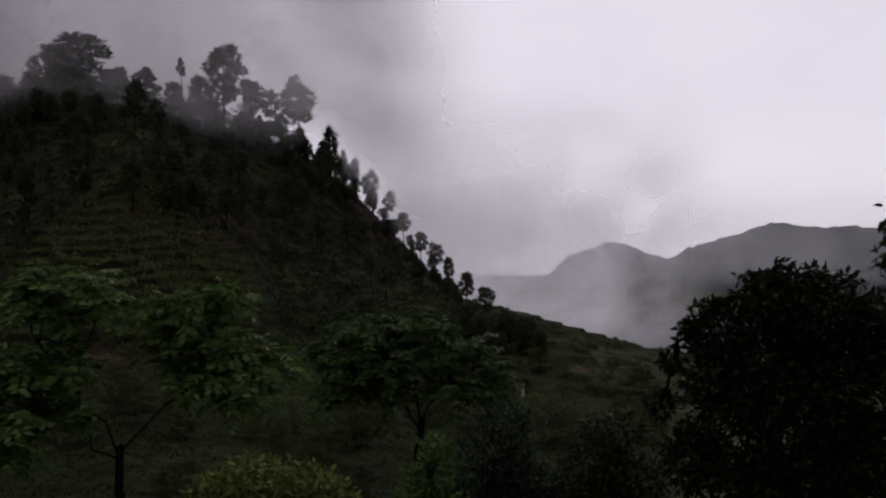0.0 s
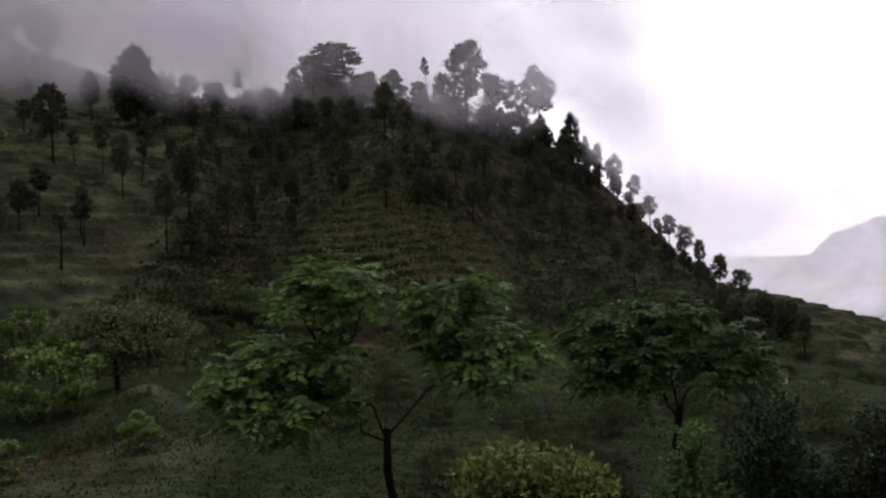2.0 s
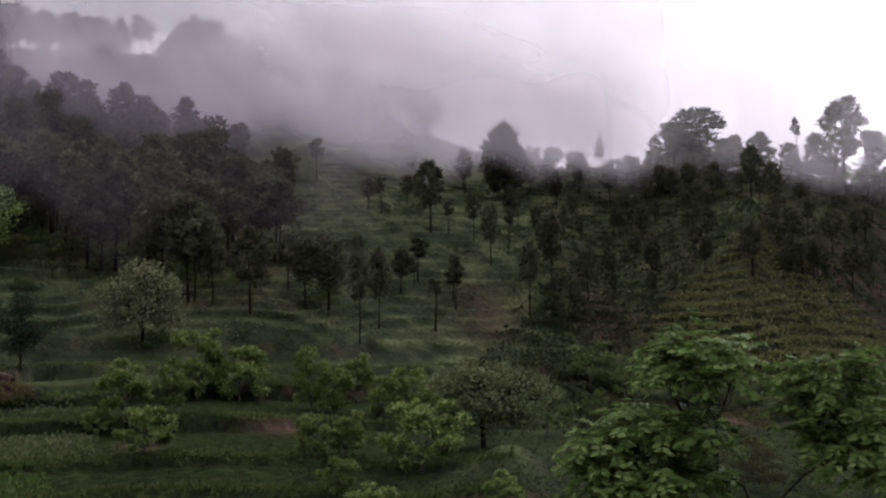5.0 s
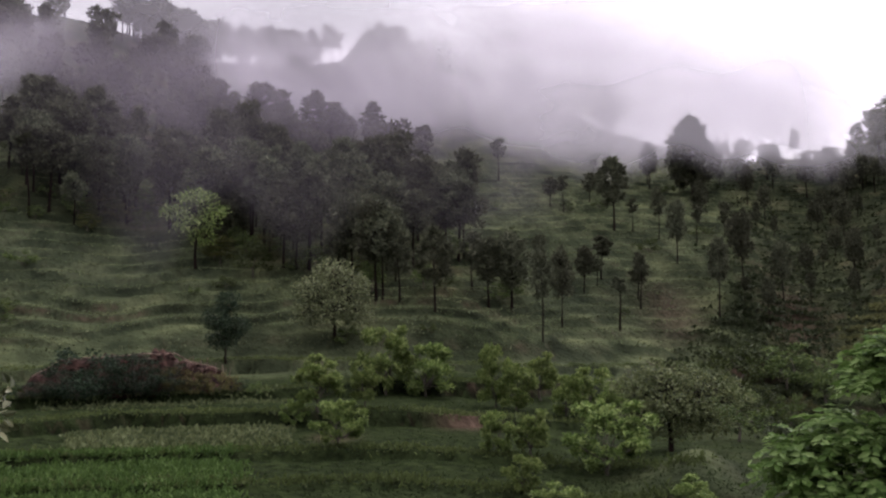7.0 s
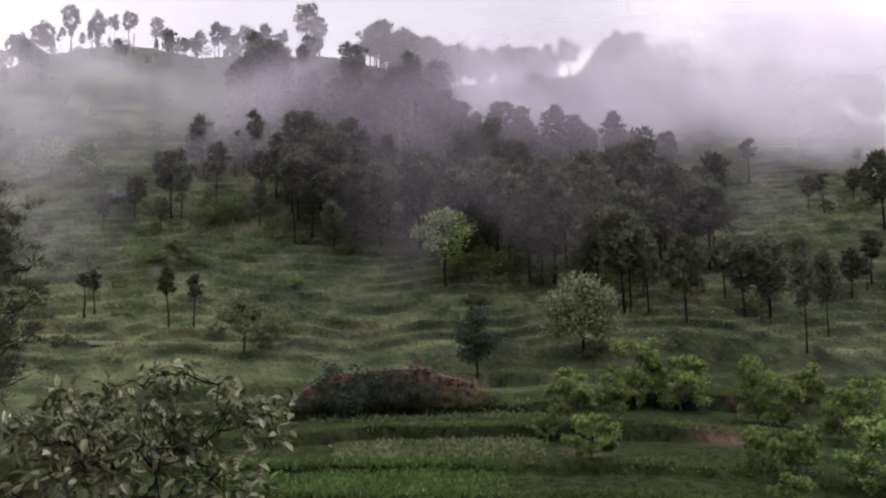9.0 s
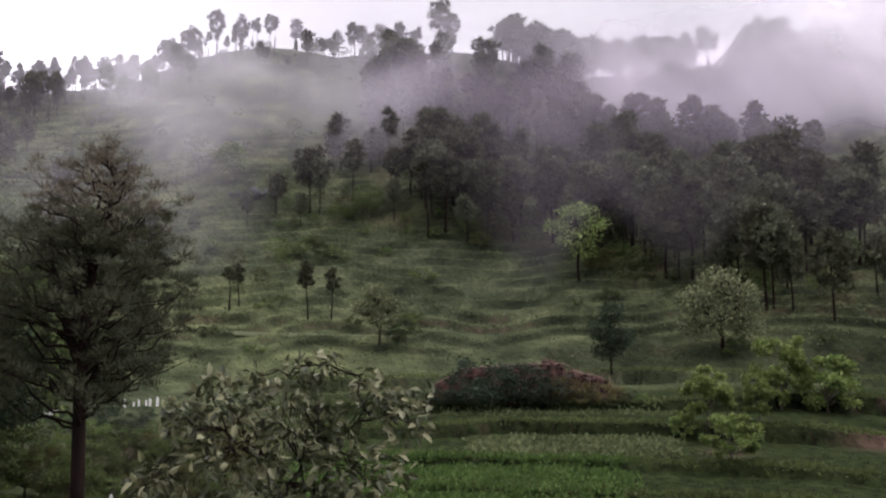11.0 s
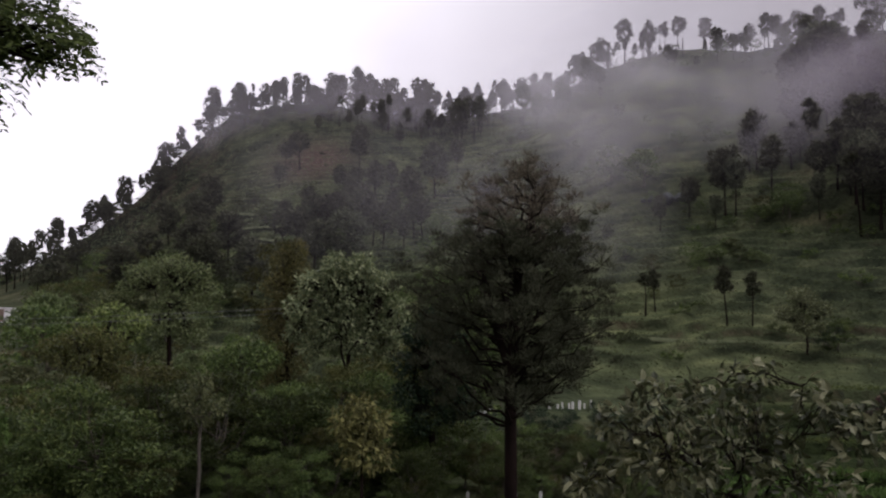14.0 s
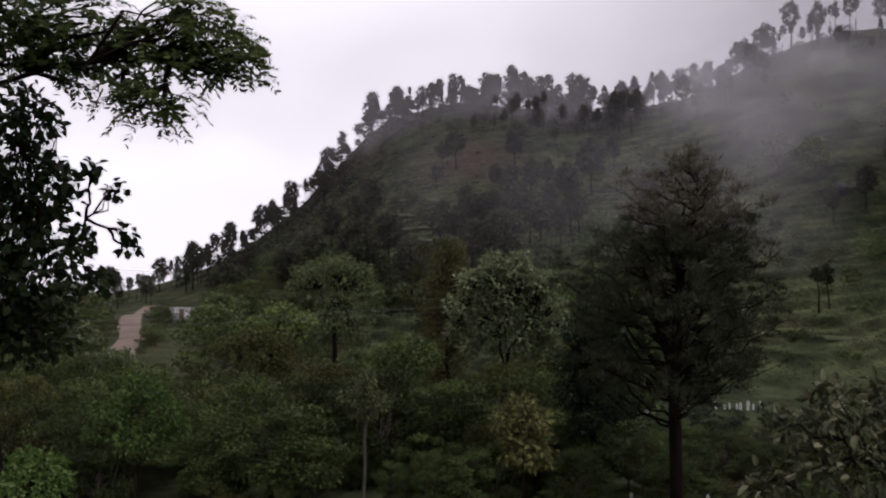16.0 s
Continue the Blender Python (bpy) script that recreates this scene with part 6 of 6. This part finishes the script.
def rubble(az, el, count, spread):
    rng = np.random.default_rng(int(az * 10))
    ob = thing("rubble_heap", spot(az, slope_distance(az, el, 40.0)), "low heap of pale rubble stones", "rubble")
    for _ in range(count):
        sh = Shape()
        s = rng.uniform(0.15, 0.35)
        stone(sh, rng, (rng.normal() * spread, rng.normal() * 0.4, s * 0.4), (s * 1.3, s, s * 0.7))
        part("stone", sh, LIME, ob)


rubble(94.8, -4.2, 22, 0.9)


def outcrop(az, el, size):
    rng = np.random.default_rng(5)
    sh = Shape()
    for k in range(22):
        s = size * rng.uniform(0.15, 0.5)
        stone(sh, rng, (rng.normal() * size * 0.9, rng.normal() * size * 0.5, s * 0.3), (s * rng.uniform(0.8, 1.3), s, s * rng.uniform(0.6, 1.1)))
    ob = new("rock_outcrop", sh.mesh("rock_outcrop", ROCK))
    ob.location, ob.rotation_euler[2] = spot(az, slope_distance(az, el)), radians(az)
    return tagged(ob, "dark rock outcrop on the grassy slope", "rock")


outcrop(83.2, 8.4, 2.4)
for az, el, h in ((82.2, 8.1, 2.0), (84.1, 8.2, 2.4), (83.4, 7.7, 1.4), (81.6, 8.6, 1.8)):
    grow_at(WOODY, int(az), az, el, h, 1.4)


def hut(az, el, w, d, h, roof_material, label):
    ob = thing("hut", spot(az, slope_distance(az, el)), label, "hut")
    ob.rotation_euler[2] = radians(az + 12)
    walls, roof, door, window = Shape(), Shape(), Shape(), Shape()
    box(walls, (0, 0, h / 2 - 0.6), (w, d, h + 1.2))
    box(roof, (0, 0, h + 0.08), (w * 1.1, d * 1.15, 0.16))
    box(door, (-w * 0.22, -d / 2 - 0.02, 0.95), (0.85, 0.06, 1.9))
    box(window, (w * 0.22, -d / 2 - 0.02, 1.4), (0.8, 0.06, 0.8))
    part("walls", walls, LIME, ob)
    part("roof", roof, roof_material, ob, "flat slab roof")
    part("door", door, TIMBER, ob)
    part("window", window, ROCK, ob)
    return ob


road_line = lambda el: float(np.interp(el, [-1.0, -0.5, 0.0, 0.4, 0.8, 1.2, 1.6, 2.1], [125.9, 125.7, 125.2, 125.1, 125.4, 125.3, 124.8, 124.1]))
for i, (az, el, h) in enumerate(((121.4, 1.0, 2.2), (122.0, 0.95, 1.6), (122.7, 1.0, 2.0), (123.4, 1.0, 2.4), (120.8, 1.0, 2.8), (121.9, 0.7, 1.8))):
    grow_at(WOODY, i, az, el, h, 1.5)
for _ in range(260):  # bushes along the road
    az, el = rnd.uniform(119.5, 134), rnd.uniform(-0.8, 3.0)
    if abs(az - road_line(el)) > 1.0 and abs(az - road_line(el - 0.45)) > 0.9 and not 121.3 < az < 123.2:
        grow_at(rnd.choice((WOODY, LIGHT, WOODY_OLIVE)), rnd.randrange(3), az, el, rnd.uniform(0.9, 3.0), rnd.uniform(1.0, 1.7))
hut(122.2, 1.25, 4.4, 3.0, 2.0, LIME, "small whitewashed hut beside the dirt road")
hut(-4.7, -8.9, 0.9, 0.8, 1.3, LIME, "tiny whitewashed shelter in the valley fields")
hut(11.2, -7.2, 5.0, 3.6, 2.2, TIN, "low house with a rusty red roof behind trees")


def ribbon(name, points, width, material, label, category, kind="structure", lift=0.12, level=False):
    """A path laid over the ground through points given as bearing and distance."""
    pts = np.array(points, float)
    s = np.linspace(0, len(pts) - 1, 90)
    az, r = (np.interp(s, np.arange(len(pts)), pts[:, k]) for k in (0, 1))
    k = 20 if level else 6
    az, r = (np.convolve(np.pad(v, k, mode="edge"), np.ones(2 * k + 1) / (2 * k + 1), "valid") for v in (az, r))
    even = np.convolve(np.pad(np.array([ground_at(*q) for q in zip(az, r)]), k, mode="edge"), np.ones(2 * k + 1) / (2 * k + 1), "valid")
    x, y, _ = compass(az, r)
    d = np.gradient(np.stack([x, y], 1), axis=0)
    d /= np.linalg.norm(d, axis=1)[:, None]
    nrm = np.stack([-d[:, 1], d[:, 0]], 1)
    co = []
    for k in range(len(s)):
        near = max(ground_at(az[k], r[k] + o) for o in (-1.0, 0.0, 1.0))
        for j, o in enumerate((-0.5, -0.25, 0, 0.25, 0.5)):
            px, py = x[k] + nrm[k, 0] * o * width, y[k] + nrm[k, 1] * o * width
            own = ground_at(math.degrees(math.atan2(-px, py)), math.hypot(px, py))
            rest = even[k] if level else max(own, 0.5 * own + 0.5 * near)
            co.append((px, py, rest + lift - (0.5 if level else 0.1) * (abs(o) == 0.5)))
    sh = Shape()
    sh.add(co, [(k * 5 + j, k * 5 + j + 1, k * 5 + j + 6, k * 5 + j + 5) for k in range(len(s) - 1) for j in range(4)])
    return tagged(new(name, sh.mesh(name, material, True)), label, category, kind=kind)


def way_up(pairs):
    return [(az, slope_distance(az, el)) for az, el in pairs]


ribbon("road", way_up([(125.9, -1.0), (125.7, -0.5), (125.2, 0.0), (125.1, 0.4), (125.4, 0.8), (125.3, 1.2), (124.8, 1.6), (124.5, 1.9), (124.1, 2.1)]), 3.6, DIRT, "pale dirt road climbing the hillside", "road")
PATH_TURF = rough_material("trodden_grass", [(0.3, (0.065, 0.078, 0.042)), (0.7, (0.115, 0.128, 0.072))], 0.6, 0.4, 0.95)
ribbon("footpath", way_up([(az, 0.05) for az in (85.5, 84, 82, 80, 78, 76, 74, 72.5)]), 0.5, PATH_TURF, "narrow trodden footpath across the grassy slope", "footpath", lift=0.25, level=True)
for el, a0, a1 in ((8.6, 110.4, 106.6), (7.7, 110.6, 105.8), (6.9, 110.0, 106.0), (6.2, 110.8, 107.0)):
    ribbon("terrace", way_up([(az, el) for az in np.linspace(a0, a1, 6)]), 1.6, PATH_TURF, "pale grassy field terrace on the hillside", "terrace", lift=0.5, level=True)


def cable(points, sag, label):
    t = np.linspace(0, 1, 40)
    a, b = polar(*points[0]), polar(*points[1])
    pts = a + (b - a) * t[:, None]
    pts[:, 2] -= sag * 4 * t * (1 - t)
    sh = Shape()
    sh.tube(pts, np.full(40, 0.009), 5)
    return tagged(new("cable", sh.mesh("cable", METAL, True)), label, "cable", "overhead cables")


for dz in (0.0, 0.3):
    cable(((134, 0.75 + dz, 62), (104, 2.0 + dz, 62)), 0.25, "thin overhead power cable above the scrub")

# ---- the scrub: the nearest 200 are things of their own, the rest a thicket ----
GROWTH.sort(key=lambda g: g[:2])
thick = {}
for n_tree, (_, _, nursery, kind, where, h, turn, wide) in enumerate(GROWTH):
    if n_tree < 200 or kind % len(nursery.heights) not in nursery.made:
        nursery.plant(kind, where, h, turn, wide)
        continue
    shapes = thick.setdefault((id(nursery), n_tree % 7), (nursery, Shape(), Shape()))
    nursery.merge(kind, where, h, turn, wide, *shapes[1:], 1, 1.8)
thicket = tagged(new("thicket"), "mixed broad-leaved thicket on the far slopes", "thicket", kind="stuff")
for nursery, crowns, trunks in thick.values():
    part("crowns", crowns, {WOODY: BROAD, WOODY_OLIVE: OLIVE, LIGHT: PALE}[nursery], thicket)
    part("trunks", trunks, BARK_PALE, thicket)
